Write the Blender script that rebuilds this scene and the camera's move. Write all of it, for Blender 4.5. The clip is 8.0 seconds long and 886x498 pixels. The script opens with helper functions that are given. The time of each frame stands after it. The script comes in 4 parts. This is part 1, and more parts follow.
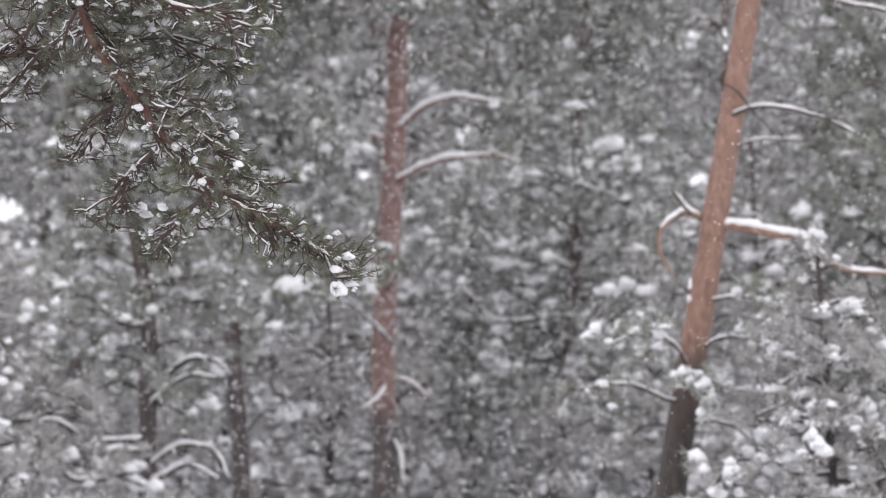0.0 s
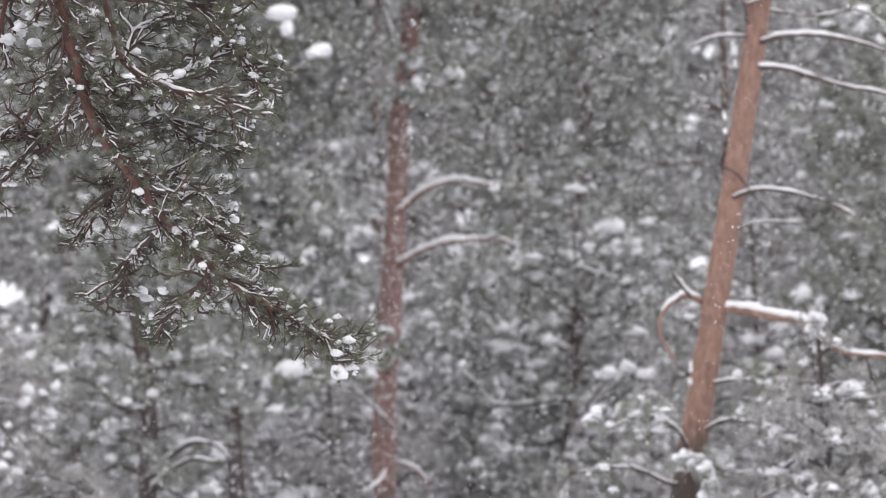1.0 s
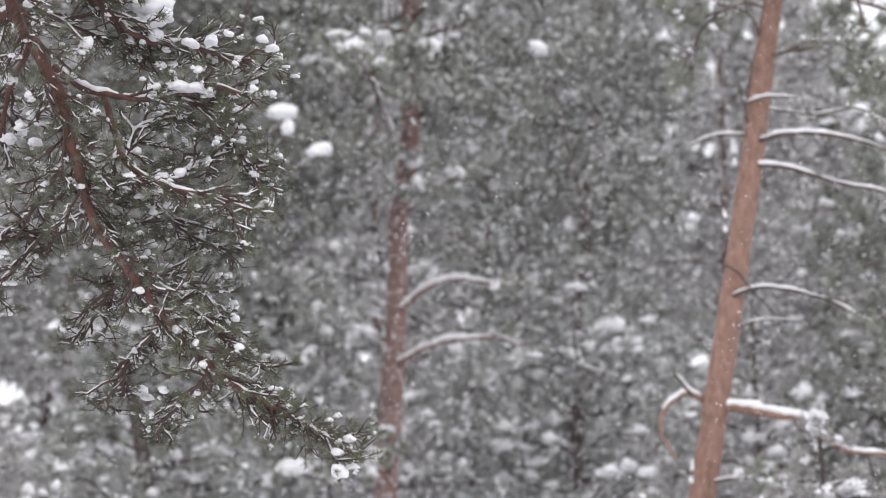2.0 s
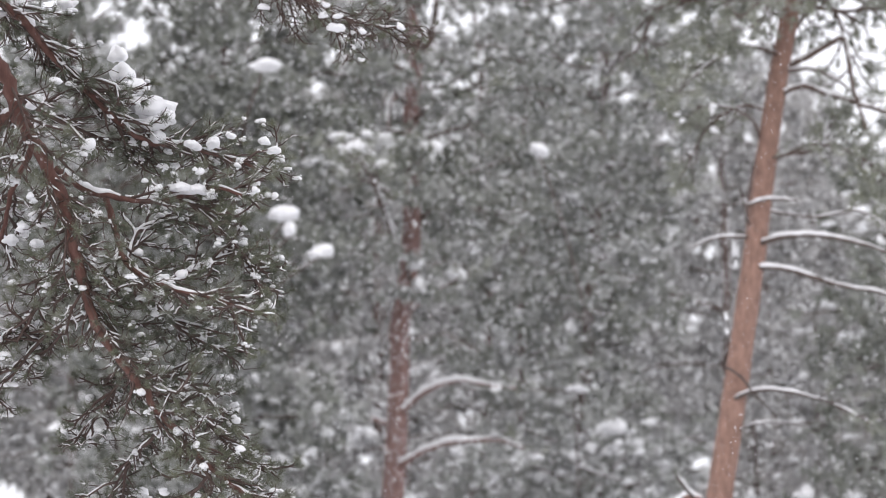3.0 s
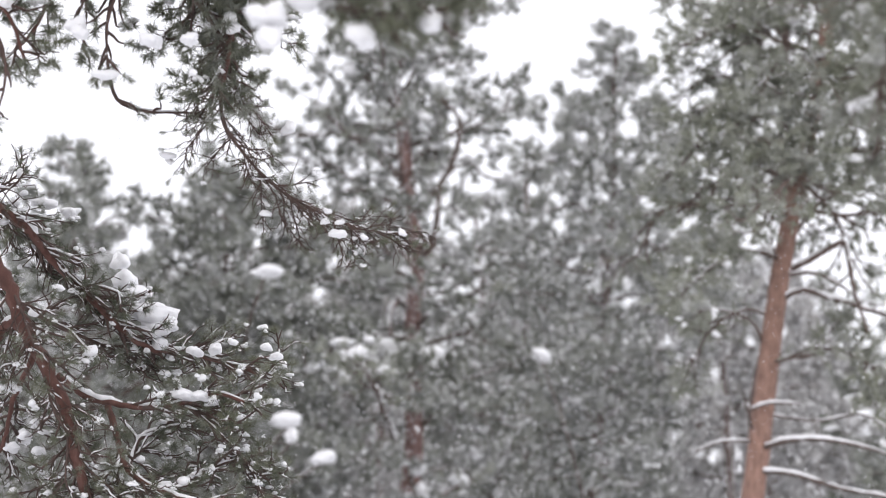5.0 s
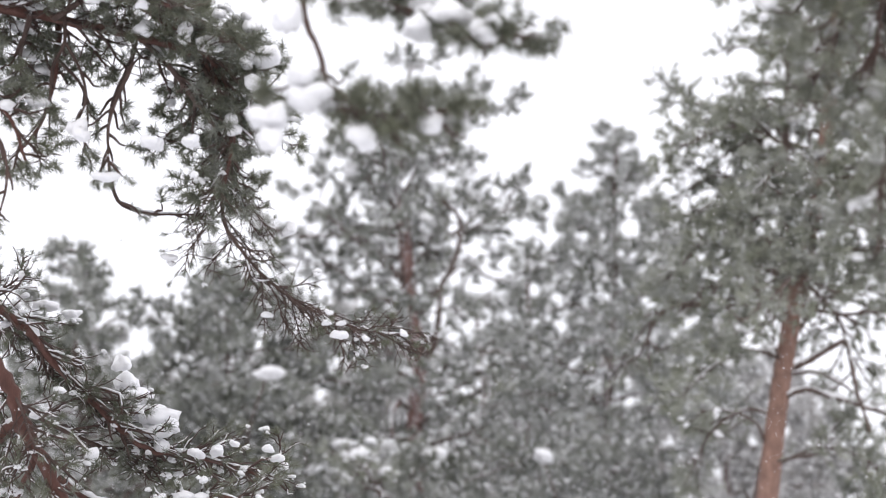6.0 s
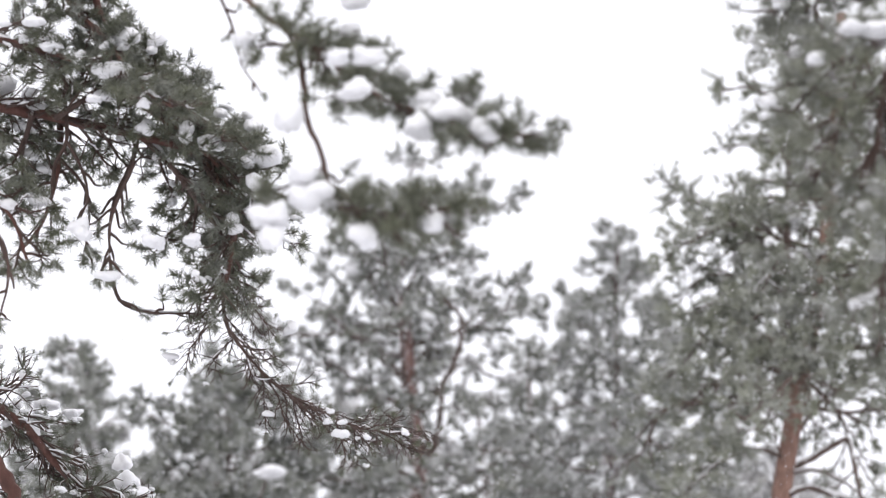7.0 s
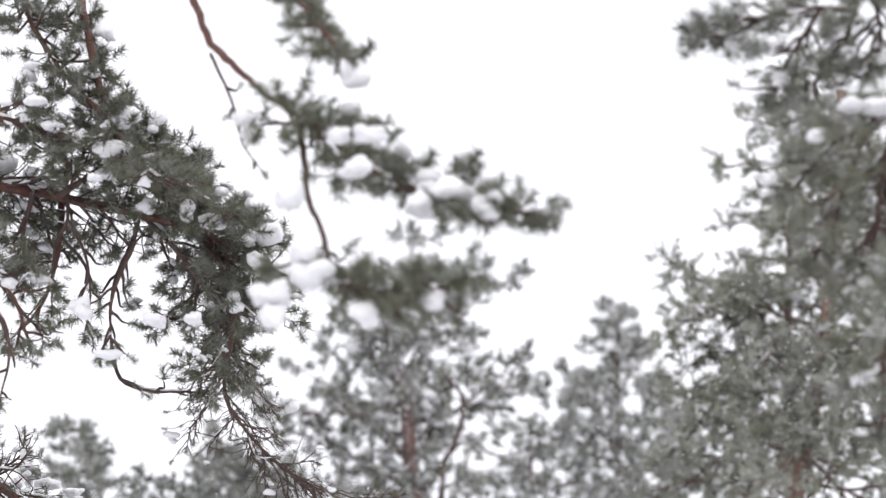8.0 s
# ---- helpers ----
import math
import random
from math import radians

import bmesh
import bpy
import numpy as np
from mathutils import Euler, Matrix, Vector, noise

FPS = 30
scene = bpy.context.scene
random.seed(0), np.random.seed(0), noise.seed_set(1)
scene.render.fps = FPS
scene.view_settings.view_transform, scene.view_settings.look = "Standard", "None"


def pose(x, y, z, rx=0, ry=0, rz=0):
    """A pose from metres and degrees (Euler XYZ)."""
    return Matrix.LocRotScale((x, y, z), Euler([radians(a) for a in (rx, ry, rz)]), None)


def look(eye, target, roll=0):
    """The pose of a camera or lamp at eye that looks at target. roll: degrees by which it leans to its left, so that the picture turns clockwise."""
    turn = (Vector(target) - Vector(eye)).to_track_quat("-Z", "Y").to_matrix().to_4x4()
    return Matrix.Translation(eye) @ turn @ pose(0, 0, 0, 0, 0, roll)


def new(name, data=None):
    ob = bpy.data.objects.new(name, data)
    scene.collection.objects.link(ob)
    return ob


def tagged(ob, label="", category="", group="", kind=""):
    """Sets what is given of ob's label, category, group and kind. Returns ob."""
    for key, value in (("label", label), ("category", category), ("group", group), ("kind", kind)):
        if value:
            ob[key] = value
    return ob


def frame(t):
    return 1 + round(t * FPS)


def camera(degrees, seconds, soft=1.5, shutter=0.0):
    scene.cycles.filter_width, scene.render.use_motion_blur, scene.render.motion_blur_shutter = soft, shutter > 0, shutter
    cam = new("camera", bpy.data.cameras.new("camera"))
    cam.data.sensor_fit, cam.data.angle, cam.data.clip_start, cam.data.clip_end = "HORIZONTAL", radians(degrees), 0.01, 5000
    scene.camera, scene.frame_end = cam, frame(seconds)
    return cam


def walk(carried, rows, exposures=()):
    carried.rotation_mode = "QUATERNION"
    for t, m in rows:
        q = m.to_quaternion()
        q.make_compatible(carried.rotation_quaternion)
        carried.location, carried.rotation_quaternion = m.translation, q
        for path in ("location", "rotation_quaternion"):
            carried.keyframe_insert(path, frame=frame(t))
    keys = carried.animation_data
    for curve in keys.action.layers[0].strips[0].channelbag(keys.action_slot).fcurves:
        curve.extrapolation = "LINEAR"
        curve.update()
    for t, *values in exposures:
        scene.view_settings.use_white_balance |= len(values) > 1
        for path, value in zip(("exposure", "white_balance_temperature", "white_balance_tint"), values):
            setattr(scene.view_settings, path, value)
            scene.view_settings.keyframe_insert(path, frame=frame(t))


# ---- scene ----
# The camera stands on a tripod and tilts slowly up; focus lies on the nearer branches.
EYE = 1.6
cam = camera(17.5, 8.0, soft=0.8)
cam.data.dof.use_dof = True
cam.data.dof.focus_distance = 11.1
cam.data.dof.aperture_fstop = 3.5
# seconds, tilt, yaw, roll
ROWS = [
    (0.0, 6.01, -0.065, 0.179),
    (0.5, 6.76, -0.062, 0.173),
    (1.0, 7.67, -0.052, 0.090),
    (1.5, 8.66, -0.041, -0.002),
    (2.8, 11.23, -0.012, 0.039),
    (3.0, 11.66, -0.009, 0.098),
    (3.5, 12.70, 0.000, 0.000),
    (4.0, 13.73, 0.011, 0.001),
    (4.5, 14.76, 0.021, -0.149),
    (4.7, 15.15, 0.034, -0.135),
    (5.8, 17.36, 0.041, -0.318),
    (6.0, 17.75, 0.050, -0.371),
    (6.5, 18.74, 0.053, -0.342),
    (7.0, 19.71, 0.061, -0.451),
    (7.5, 20.55, 0.069, -0.471),
    (8.0, 21.26, 0.067, -0.589),
]
walk(cam, [(t, pose(0, 0, EYE, 90 + tilt, 0, yaw) @ pose(0, 0, 0, 0, 0, roll)) for t, tilt, yaw, roll in ROWS],
     exposures=[(0.0, 0.30), (8.0, 0.30)])

# ---- overcast winter sky, one broad weak sun ----
SUN_EL, SUN_AZ = radians(40), radians(200)
world = bpy.data.worlds.new("overcast_sky")
scene.world = world
world.use_nodes = True
wn = world.node_tree.nodes
wl = world.node_tree.links
sky = wn.new("ShaderNodeTexSky")
sky.sky_type, sky.sun_disc, sky.sun_elevation, sky.sun_rotation = "NISHITA", False, SUN_EL, SUN_AZ
sky.air_density, sky.dust_density = 1.0, 4.0
cloud = wn.new("ShaderNodeMixRGB")
cloud.inputs[0].default_value = 0.88
cloud.inputs[2].default_value = (12.5, 12.42, 13.2, 1)
wl.new(sky.outputs[0], cloud.inputs[1])
wl.new(cloud.outputs[0], wn["Background"].inputs[0])
wn["Background"].inputs[1].default_value = 0.098
sun = new("sun", bpy.data.lights.new("sun", "SUN"))
sun.data.energy, sun.data.angle, sun.data.color = 0.5, radians(25), (1.0, 0.97, 0.93)
sun.matrix_basis = look((6, -12, 16), (0, 14, 2))

# ---- materials ----


def material(name, rough=0.7):
    m = bpy.data.materials.new(name)
    m.use_nodes = True
    b = m.node_tree.nodes["Principled BSDF"]
    b.inputs["Roughness"].default_value = rough
    return m, m.node_tree.nodes, m.node_tree.links, b


def noise_tex(n, l, scale, detail=4.0, stretch=(1, 1, 1), rough=0.6):
    co = n.new("ShaderNodeTexCoord")
    mp = n.new("ShaderNodeMapping")
    mp.inputs["Scale"].default_value = stretch
    tx = n.new("ShaderNodeTexNoise")
    tx.inputs["Scale"].default_value, tx.inputs["Detail"].default_value = scale, detail
    tx.inputs["Roughness"].default_value = rough
    l.new(co.outputs["Object"], mp.inputs[0])
    l.new(mp.outputs[0], tx.inputs["Vector"])
    return tx


def ramp(n, l, source, stops):
    r = n.new("ShaderNodeValToRGB")
    while len(r.color_ramp.elements) < len(stops):
        r.color_ramp.elements.new(0.5)
    for e, (p, c) in zip(r.color_ramp.elements, stops):
        e.position, e.color = p, (*c, 1)
    l.new(source, r.inputs[0])
    return r


def mix(n, l, fac, a, b):
    m = n.new("ShaderNodeMixRGB")
    for k, v in ((0, fac), (1, a), (2, b)):
        if isinstance(v, (int, float)):
            m.inputs[k].default_value = v
        elif isinstance(v, tuple):
            m.inputs[k].default_value = (*v, 1)
        else:
            l.new(v, m.inputs[k])
    return m


def bump(n, l, b, height, strength, distance):
    u = n.new("ShaderNodeBump")
    u.inputs["Strength"].default_value, u.inputs["Distance"].default_value = strength, distance
    l.new(height, u.inputs["Height"])
    l.new(u.outputs[0], b.inputs["Normal"])


def bark(name, low, high, z0, z1):
    """Pine bark: thick grey-brown plates below, thin peeling orange skin above."""
    m, n, l, b = material(name, 0.85)
    fine = noise_tex(n, l, 26, 6, (1, 1, 0.35), 0.7)
    broad = noise_tex(n, l, 3.2, 3, (1, 1, 0.5))
    flakes = n.new("ShaderNodeTexVoronoi")
    flakes.inputs["Scale"].default_value = 16
    co = n.new("ShaderNodeTexCoord")
    mp = n.new("ShaderNodeMapping")
    mp.inputs["Scale"].default_value = (1, 1, 0.4)
    l.new(co.outputs["Object"], mp.inputs[0])
    l.new(mp.outputs[0], flakes.inputs["Vector"])
    sep = n.new("ShaderNodeSeparateXYZ")
    l.new(co.outputs["Object"], sep.inputs[0])
    up = n.new("ShaderNodeMapRange")
    up.inputs["From Min"].default_value, up.inputs["From Max"].default_value = z0, z1
    l.new(sep.outputs[2], up.inputs["Value"])
    wob = n.new("ShaderNodeMath")
    wob.operation = "MULTIPLY_ADD"
    wob.inputs[1].default_value = 0.5
    l.new(broad.outputs[0], wob.inputs[0])
    l.new(up.outputs[0], wob.inputs[2])
    cut = ramp(n, l, wob.outputs[0], [(0.25, (0, 0, 0)), (0.75, (1, 1, 1))])
    lo = ramp(n, l, fine.outputs[0], [(0.3, tuple(c * 0.5 for c in low)), (0.55, low), (0.75, tuple(min(1, c * 1.6) for c in low))])
    hi = ramp(n, l, fine.outputs[0], [(0.28, tuple(c * 0.55 for c in high)), (0.5, high), (0.78, tuple(min(1, c * 1.35 + 0.03) for c in high))])
    both = mix(n, l, cut.outputs[0], lo.outputs[0], hi.outputs[0])
    crack = ramp(n, l, flakes.outputs["Distance"], [(0.0, (1.1, 1.1, 1.1)), (0.75, (0.8, 0.8, 0.8))])
    out = n.new("ShaderNodeMixRGB")
    out.blend_type, out.inputs[0].default_value = "MULTIPLY", 0.6
    l.new(both.outputs[0], out.inputs[1])
    l.new(crack.outputs[0], out.inputs[2])
    l.new(out.outputs[0], b.inputs["Base Color"])
    bump(n, l, b, fine.outputs[0], 0.7, 0.012)
    return m


def needle_material(name, dark, light, powder_haze=0.0):
    m, n, l, b = material(name, 0.55)
    tx = noise_tex(n, l, 1.3, 3)
    isl = n.new("ShaderNodeNewGeometry")
    add = n.new("ShaderNodeMath")
    add.operation = "MULTIPLY_ADD"
    add.inputs[1].default_value = 0.28
    l.new(isl.outputs["Random Per Island"], add.inputs[0])
    l.new(tx.outputs[0], add.inputs[2])
    col = ramp(n, l, add.outputs[0], [(0.35, dark), (0.85, light)])
    fr = n.new("ShaderNodeAttribute")
    fr.attribute_name = "frost"
    white = mix(n, l, fr.outputs["Fac"], col.outputs[0], (0.79, 0.795, 0.81))
    fine = noise_tex(n, l, 3.0, 4)
    # Powder snow, raised beyond that to paint distance haze into the needle colour.
    dust_haze = ramp(n, l, fine.outputs[0], [(0.35, (powder_haze * 0.4,) * 3), (0.65, (powder_haze * 1.6,) * 3)])
    dusted = mix(n, l, dust_haze.outputs[0], white.outputs[0], (0.79, 0.785, 0.795))
    l.new(dusted.outputs[0], b.inputs["Base Color"])
    return m


def snow_material(name, size, tone=(0.80, 0.80, 0.815)):
    m, n, l, b = material(name, 0.75)
    a = noise_tex(n, l, 6 / size, 5)
    g = noise_tex(n, l, 60 / size, 3)
    col = ramp(n, l, a.outputs[0], [(0.3, tuple(c * 0.93 for c in tone)), (0.7, tone)])
    l.new(col.outputs[0], b.inputs["Base Color"])
    b.inputs["Subsurface Weight"].default_value = 0.0
    h = n.new("ShaderNodeMath")
    h.operation = "MULTIPLY_ADD"
    h.inputs[1].default_value = 0.35
    l.new(g.outputs[0], h.inputs[0])
    l.new(a.outputs[0], h.inputs[2])
    bump(n, l, b, h.outputs[0], 0.5, 0.03 * size)
    return m


BARK_A = bark("pine_bark_orange", (0.065, 0.054, 0.050), (0.245, 0.144, 0.112), 3.05, 3.6)
BARK_B = bark("pine_bark_red", (0.085, 0.072, 0.070), (0.215, 0.130, 0.116), 3.1, 3.9)
BARK_N = bark("pine_limb_bark", (0.075, 0.038, 0.031), (0.108, 0.048, 0.037), 0.0, 3.0)
BARK_G = bark("grey_bark", (0.075, 0.062, 0.06), (0.12, 0.085, 0.075), 3.0, 12.0)
TWIG = bark("twig_bark", (0.055, 0.040, 0.034), (0.080, 0.050, 0.041), 0.0, 4.0)
BOUGH = bark("bough_bark", (0.075, 0.060, 0.053), (0.115, 0.080, 0.067), 4.0, 12.0)
NEEDLE_N = needle_material("near_pine_needles", (0.054, 0.060, 0.036), (0.128, 0.136, 0.076), 0.03)
# From here the last value also pales the needles to paint in haze.
NEEDLE_M = needle_material("pine_needles", (0.052, 0.060, 0.028), (0.142, 0.156, 0.078), 0.14)
NEEDLE_F = needle_material("far_pine_needles", (0.043, 0.051, 0.031), (0.104, 0.117, 0.072), 0.18)
NEEDLE_Y = needle_material("young_pine_needles", (0.068, 0.057, 0.043), (0.142, 0.123, 0.096), 0.27)
NEEDLE_W = needle_material("snowy_hazed_needles", (0.064, 0.060, 0.049), (0.132, 0.121, 0.100), 0.26)
SNOW = snow_material("fresh_snow", 0.3)
SNOW_FAR = snow_material("snow_on_branches", 0.8)
SNOW_GROUND = snow_material("snow_cover", 4.0)

# ---- mesh helpers ----


def mesh_from(name, verts, tris, quads=None, mat=None, smooth=True, attr=None):
    """One mesh from arrays of corners, triangles and quads."""
    verts = np.asarray(verts, np.float32).reshape(-1, 3)
    tris = np.asarray(tris if tris is not None else [], np.int32).reshape(-1, 3)
    quads = np.asarray(quads if quads is not None else [], np.int32).reshape(-1, 4)
    me = bpy.data.meshes.new(name)
    me.vertices.add(len(verts))
    me.vertices.foreach_set("co", verts.ravel())
    loops = np.concatenate([tris.ravel(), quads.ravel()])
    me.loops.add(len(loops))
    me.loops.foreach_set("vertex_index", loops)
    me.polygons.add(len(tris) + len(quads))
    starts = np.concatenate([np.arange(len(tris)) * 3, len(tris) * 3 + np.arange(len(quads)) * 4])
    me.polygons.foreach_set("loop_start", starts.astype(np.int32))
    me.polygons.foreach_set("use_smooth", np.full(len(starts), smooth))
    if attr is not None:
        at = me.attributes.new("frost", "FLOAT", "POINT")
        at.data.foreach_set("value", np.asarray(attr, np.float32))
    me.update(calc_edges=True)
    if mat:
        me.materials.append(mat)
    return me


def smooth_path(pts, step):
    """Catmull-Rom through the control points."""
    p = np.asarray(pts, float)
    if len(p) < 3:
        k = max(2, int(np.linalg.norm(p[-1] - p[0]) / step) + 1)
        return p[0] + (p[-1] - p[0]) * np.linspace(0, 1, k)[:, None]
    q = np.vstack([2 * p[0] - p[1], p, 2 * p[-1] - p[-2]])
    out = []
    for i in range(len(p) - 1):
        a, b, c, d = q[i:i + 4]
        k = max(2, int(np.linalg.norm(c - b) / step) + 1)
        t = np.linspace(0, 1, k, endpoint=False)[:, None]
        out.append(0.5 * (2 * b + (c - a) * t + (2 * a - 5 * b + 4 * c - d) * t ** 2 + (3 * b - a - 3 * c + d) * t ** 3))
    return np.vstack(out + [p[-1:]])


def twig_weights():
    """Catmull-Rom weights of four control points for seven points along a twig."""
    p = np.eye(4)
    q = np.vstack([2 * p[0] - p[1], p, 2 * p[3] - p[2]])
    rows = []
    for i in range(3):
        a, b, c, d = q[i:i + 4]
        for t in (0.0, 0.5):
            rows.append(0.5 * (2 * b + (c - a) * t + (2 * a - 5 * b + 4 * c - d) * t ** 2 + (3 * b - a - 3 * c + d) * t ** 3))
    return np.vstack(rows + [p[3]])


TWIG_W = twig_weights()


class Tubes:
    """Collects tapered tubes and makes one mesh of them."""

    def __init__(self, thin=False):
        self.v, self.q, self.n, self.t, self.thin = [], [], 0, {3: [], 4: []}, thin

    def twig(self, pts, r0, r1, sides):
        """A thin twig of seven points, kept until the mesh is made."""
        self.t[3 if self.thin else sides].append((pts[::3] if self.thin else pts[::2] if sides == 3 else pts, r0, r1))

    def grow(self):
        for s, rows in self.t.items():
            if not rows:
                continue
            p = np.array([r[0] for r in rows])
            rad = np.array([r[1:] for r in rows])
            m, k = p.shape[:2]
            rr = rad[:, :1] + (rad[:, 1:] - rad[:, :1]) * np.linspace(0, 1, k)
            t = np.gradient(p, axis=1)
            t /= np.linalg.norm(t, axis=2, keepdims=True) + 1e-9
            steep = abs(t[..., 1]).max(axis=1) < 0.9
            ref = np.where(steep[:, None], (0.12, 0.99, 0.05), (0.99, 0.1, 0.05))[:, None]
            u = np.cross(t, ref)
            u /= np.linalg.norm(u, axis=2, keepdims=True) + 1e-9
            w = np.cross(u, t)
            a = np.arange(s) * 2 * math.pi / s
            ring = p[:, :, None] + (np.cos(a)[:, None] * u[:, :, None] + np.sin(a)[:, None] * w[:, :, None]) * rr[..., None, None]
            i = np.arange(k - 1)[:, None] * s + np.arange(s)
            j = np.arange(k - 1)[:, None] * s + (np.arange(s) + 1) % s
            q = np.stack([i, j, j + s, i + s], -1).reshape(-1, 4)
            self.q.append((q[None] + (np.arange(m) * k * s)[:, None, None]).reshape(-1, 4) + self.n)
            self.v.append(ring.reshape(-1, 3))
            self.n += m * k * s
            rows.clear()

    def add(self, pts, radii, sides=5, squash=1.0, rough=0.0, rng=None):
        p = np.asarray(pts, float)
        r = np.asarray(radii, float)
        t = np.gradient(p, axis=0)
        t /= np.linalg.norm(t, axis=1, keepdims=True) + 1e-9
        ref = np.array((0.12, 0.99, 0.05)) if abs(t[:, 1]).max() < 0.9 else np.array((0.99, 0.1, 0.05))
        u = np.cross(t, ref)
        u /= np.linalg.norm(u, axis=1, keepdims=True) + 1e-9
        w = np.cross(u, t)
        a = np.arange(sides) * 2 * math.pi / sides
        rr = r[:, None] * np.ones(sides)
        if rough:
            rr = rr * (1 + rough * rng.standard_normal(rr.shape))
        ring = p[:, None] + (np.cos(a)[None, :, None] * u[:, None] + np.sin(a)[None, :, None] * w[:, None] * squash) * rr[..., None]
        k, s = len(p), sides
        i = np.arange(k - 1)[:, None] * s + np.arange(s)
        j = np.arange(k - 1)[:, None] * s + (np.arange(s) + 1) % s
        self.q.append(np.stack([i, j, j + s, i + s], -1).reshape(-1, 4) + self.n)
        self.v.append(ring.reshape(-1, 3))
        self.n += k * s

    def mesh(self, name, mat):
        self.grow()
        return mesh_from(name, np.vstack(self.v), None, np.vstack(self.q), mat) if self.v else None


def shoot(rng, needles, length, width, stem):
    """A bottle brush of needles round a shoot that points along +z."""
    z = rng.uniform(0.0, 1.0, needles) ** 0.8 * stem
    a = rng.uniform(0, 2 * math.pi, needles)
    e = np.arccos(rng.uniform(-0.35, 0.95, needles))
    e[z > 0.8 * stem] *= 0.6
    ln = length * rng.uniform(0.75, 1.15, needles)
    d = np.stack([np.cos(a) * np.sin(e), np.sin(a) * np.sin(e), np.cos(e)], 1)
    side = np.cross(d, rng.standard_normal((needles, 3)))
    side /= np.linalg.norm(side, axis=1, keepdims=True)
    b = np.stack([0 * z, 0 * z, z], 1)
    return np.stack([b - side * width / 2, b + side * width / 2, b + d * ln[:, None]], 1).reshape(-1, 3)


class Tufts:
    """Collects needle shoots: place, direction, size, and how much snow clings to them."""

    def __init__(self):
        self.p, self.d, self.s, self.f = [], [], [], []

    def add(self, p, d, s, f):
        self.p.append(p)
        self.d.append(d)
        self.s.append(s)
        self.f.append(f)

    def mesh(self, name, mat, rng, spec):
        if not self.p:
            return None
        p, d, s, f = (np.asarray(x, float) for x in (self.p, self.d, self.s, self.f))
        d = d / (np.linalg.norm(d, axis=1, keepdims=True) + 1e-9)
        ref = rng.standard_normal(d.shape)
        u = np.cross(d, ref)
        u /= np.linalg.norm(u, axis=1, keepdims=True) + 1e-9
        w = np.cross(d, u)
        basis = np.stack([u, w, d], 2) * s[:, None, None]
        kinds = rng.integers(0, 5, len(p))
        vs, fs = [], []
        for k in range(5):
            tpl = shoot(rng, *spec)
            sel = kinds == k
            vs.append((np.einsum("mij,nj->mni", basis[sel], tpl) + p[sel][:, None]).reshape(-1, 3))
            fro = np.clip(f[sel][:, None] + rng.uniform(-0.25, 0.25, (sel.sum(), len(tpl) // 3)), 0, 1)
            fro = np.where(fro > 0.72, 0.8, fro * 0.4)
            fs.append(np.repeat(fro, 3, axis=1).ravel())
        v = np.vstack(vs)
        return mesh_from(name, v, np.arange(len(v)).reshape(-1, 3), None, mat, False, np.concatenate(fs))


_ico = bmesh.new()
bmesh.ops.create_icosphere(_ico, subdivisions=2, radius=1)
ICO_V = np.array([v.co[:] for v in _ico.verts])
ICO_F = np.array([[v.index for v in f.verts] for f in _ico.faces])
_ico.free()
_raw = bmesh.new()
bmesh.ops.create_icosphere(_raw, subdivisions=1, radius=1)
RAW_V = np.array([v.co[:] for v in _raw.verts])
RAW_F = np.array([[v.index for v in f.verts] for f in _raw.faces])
_raw.free()
_big = bmesh.new()
bmesh.ops.create_icosphere(_big, subdivisions=3, radius=1)
BIG_V = np.array([v.co[:] for v in _big.verts])
BIG_F = np.array([[v.index for v in f.verts] for f in _big.faces])
_big.free()


class Lumps:
    """Collects small heaps of snow and makes one mesh of them."""

    def __init__(self):
        self.p, self.s, self.a = [], [], []

    def add(self, p, sx, sy, sz, along=None):
        self.p.append(p)
        self.s.append((sx, sy, sz))
        self.a.append(math.atan2(along[1], along[0]) if along is not None else sx * 9000 % 6.28)

    def mesh(self, name, mat, rng, wild=0.22, coarse=False):
        if not self.p:
            return None
        p, s, a = np.asarray(self.p, float), np.asarray(self.s, float), np.asarray(self.a, float)
        tiny = np.full(len(p), True) if coarse else s[:, 1] < 0.0065
        small = ~tiny & (s[:, 1] < 0.010)
        vs, fs, n = [], [], 0
        for sel, iv, jf in ((tiny, RAW_V, RAW_F), (small, ICO_V, ICO_F), (~(tiny | small), ICO_V, ICO_F)):
            m = int(sel.sum())
            g = rng.standard_normal((m, 6, 3))
            g /= np.linalg.norm(g, axis=2, keepdims=True)
            amp = rng.uniform(-wild, wild * 1.6, (m, 6))
            rad = 1 + np.einsum("mk,mkn->mn", amp, np.clip(np.einsum("mkj,nj->mkn", g, iv), 0, 1) ** 2 * 1.6)
            rad *= 1 + 0.08 * rng.standard_normal(rad.shape)
            v = iv[None] * rad[..., None]
            v[..., 2] = np.where(v[..., 2] < 0, v[..., 2] * 0.5, v[..., 2])
            v *= s[sel][:, None]
            c, sn = np.cos(a[sel])[:, None], np.sin(a[sel])[:, None]
            v = np.stack([v[..., 0] * c - v[..., 1] * sn, v[..., 0] * sn + v[..., 1] * c, v[..., 2]], -1) + p[sel][:, None]
            fs.append((jf[None] + (np.arange(m) * len(iv))[:, None, None]).reshape(-1, 3) + n)
            vs.append(v.reshape(-1, 3))
            n += m * len(iv)
        return mesh_from(name, np.vstack(vs), np.vstack(fs), None, mat)


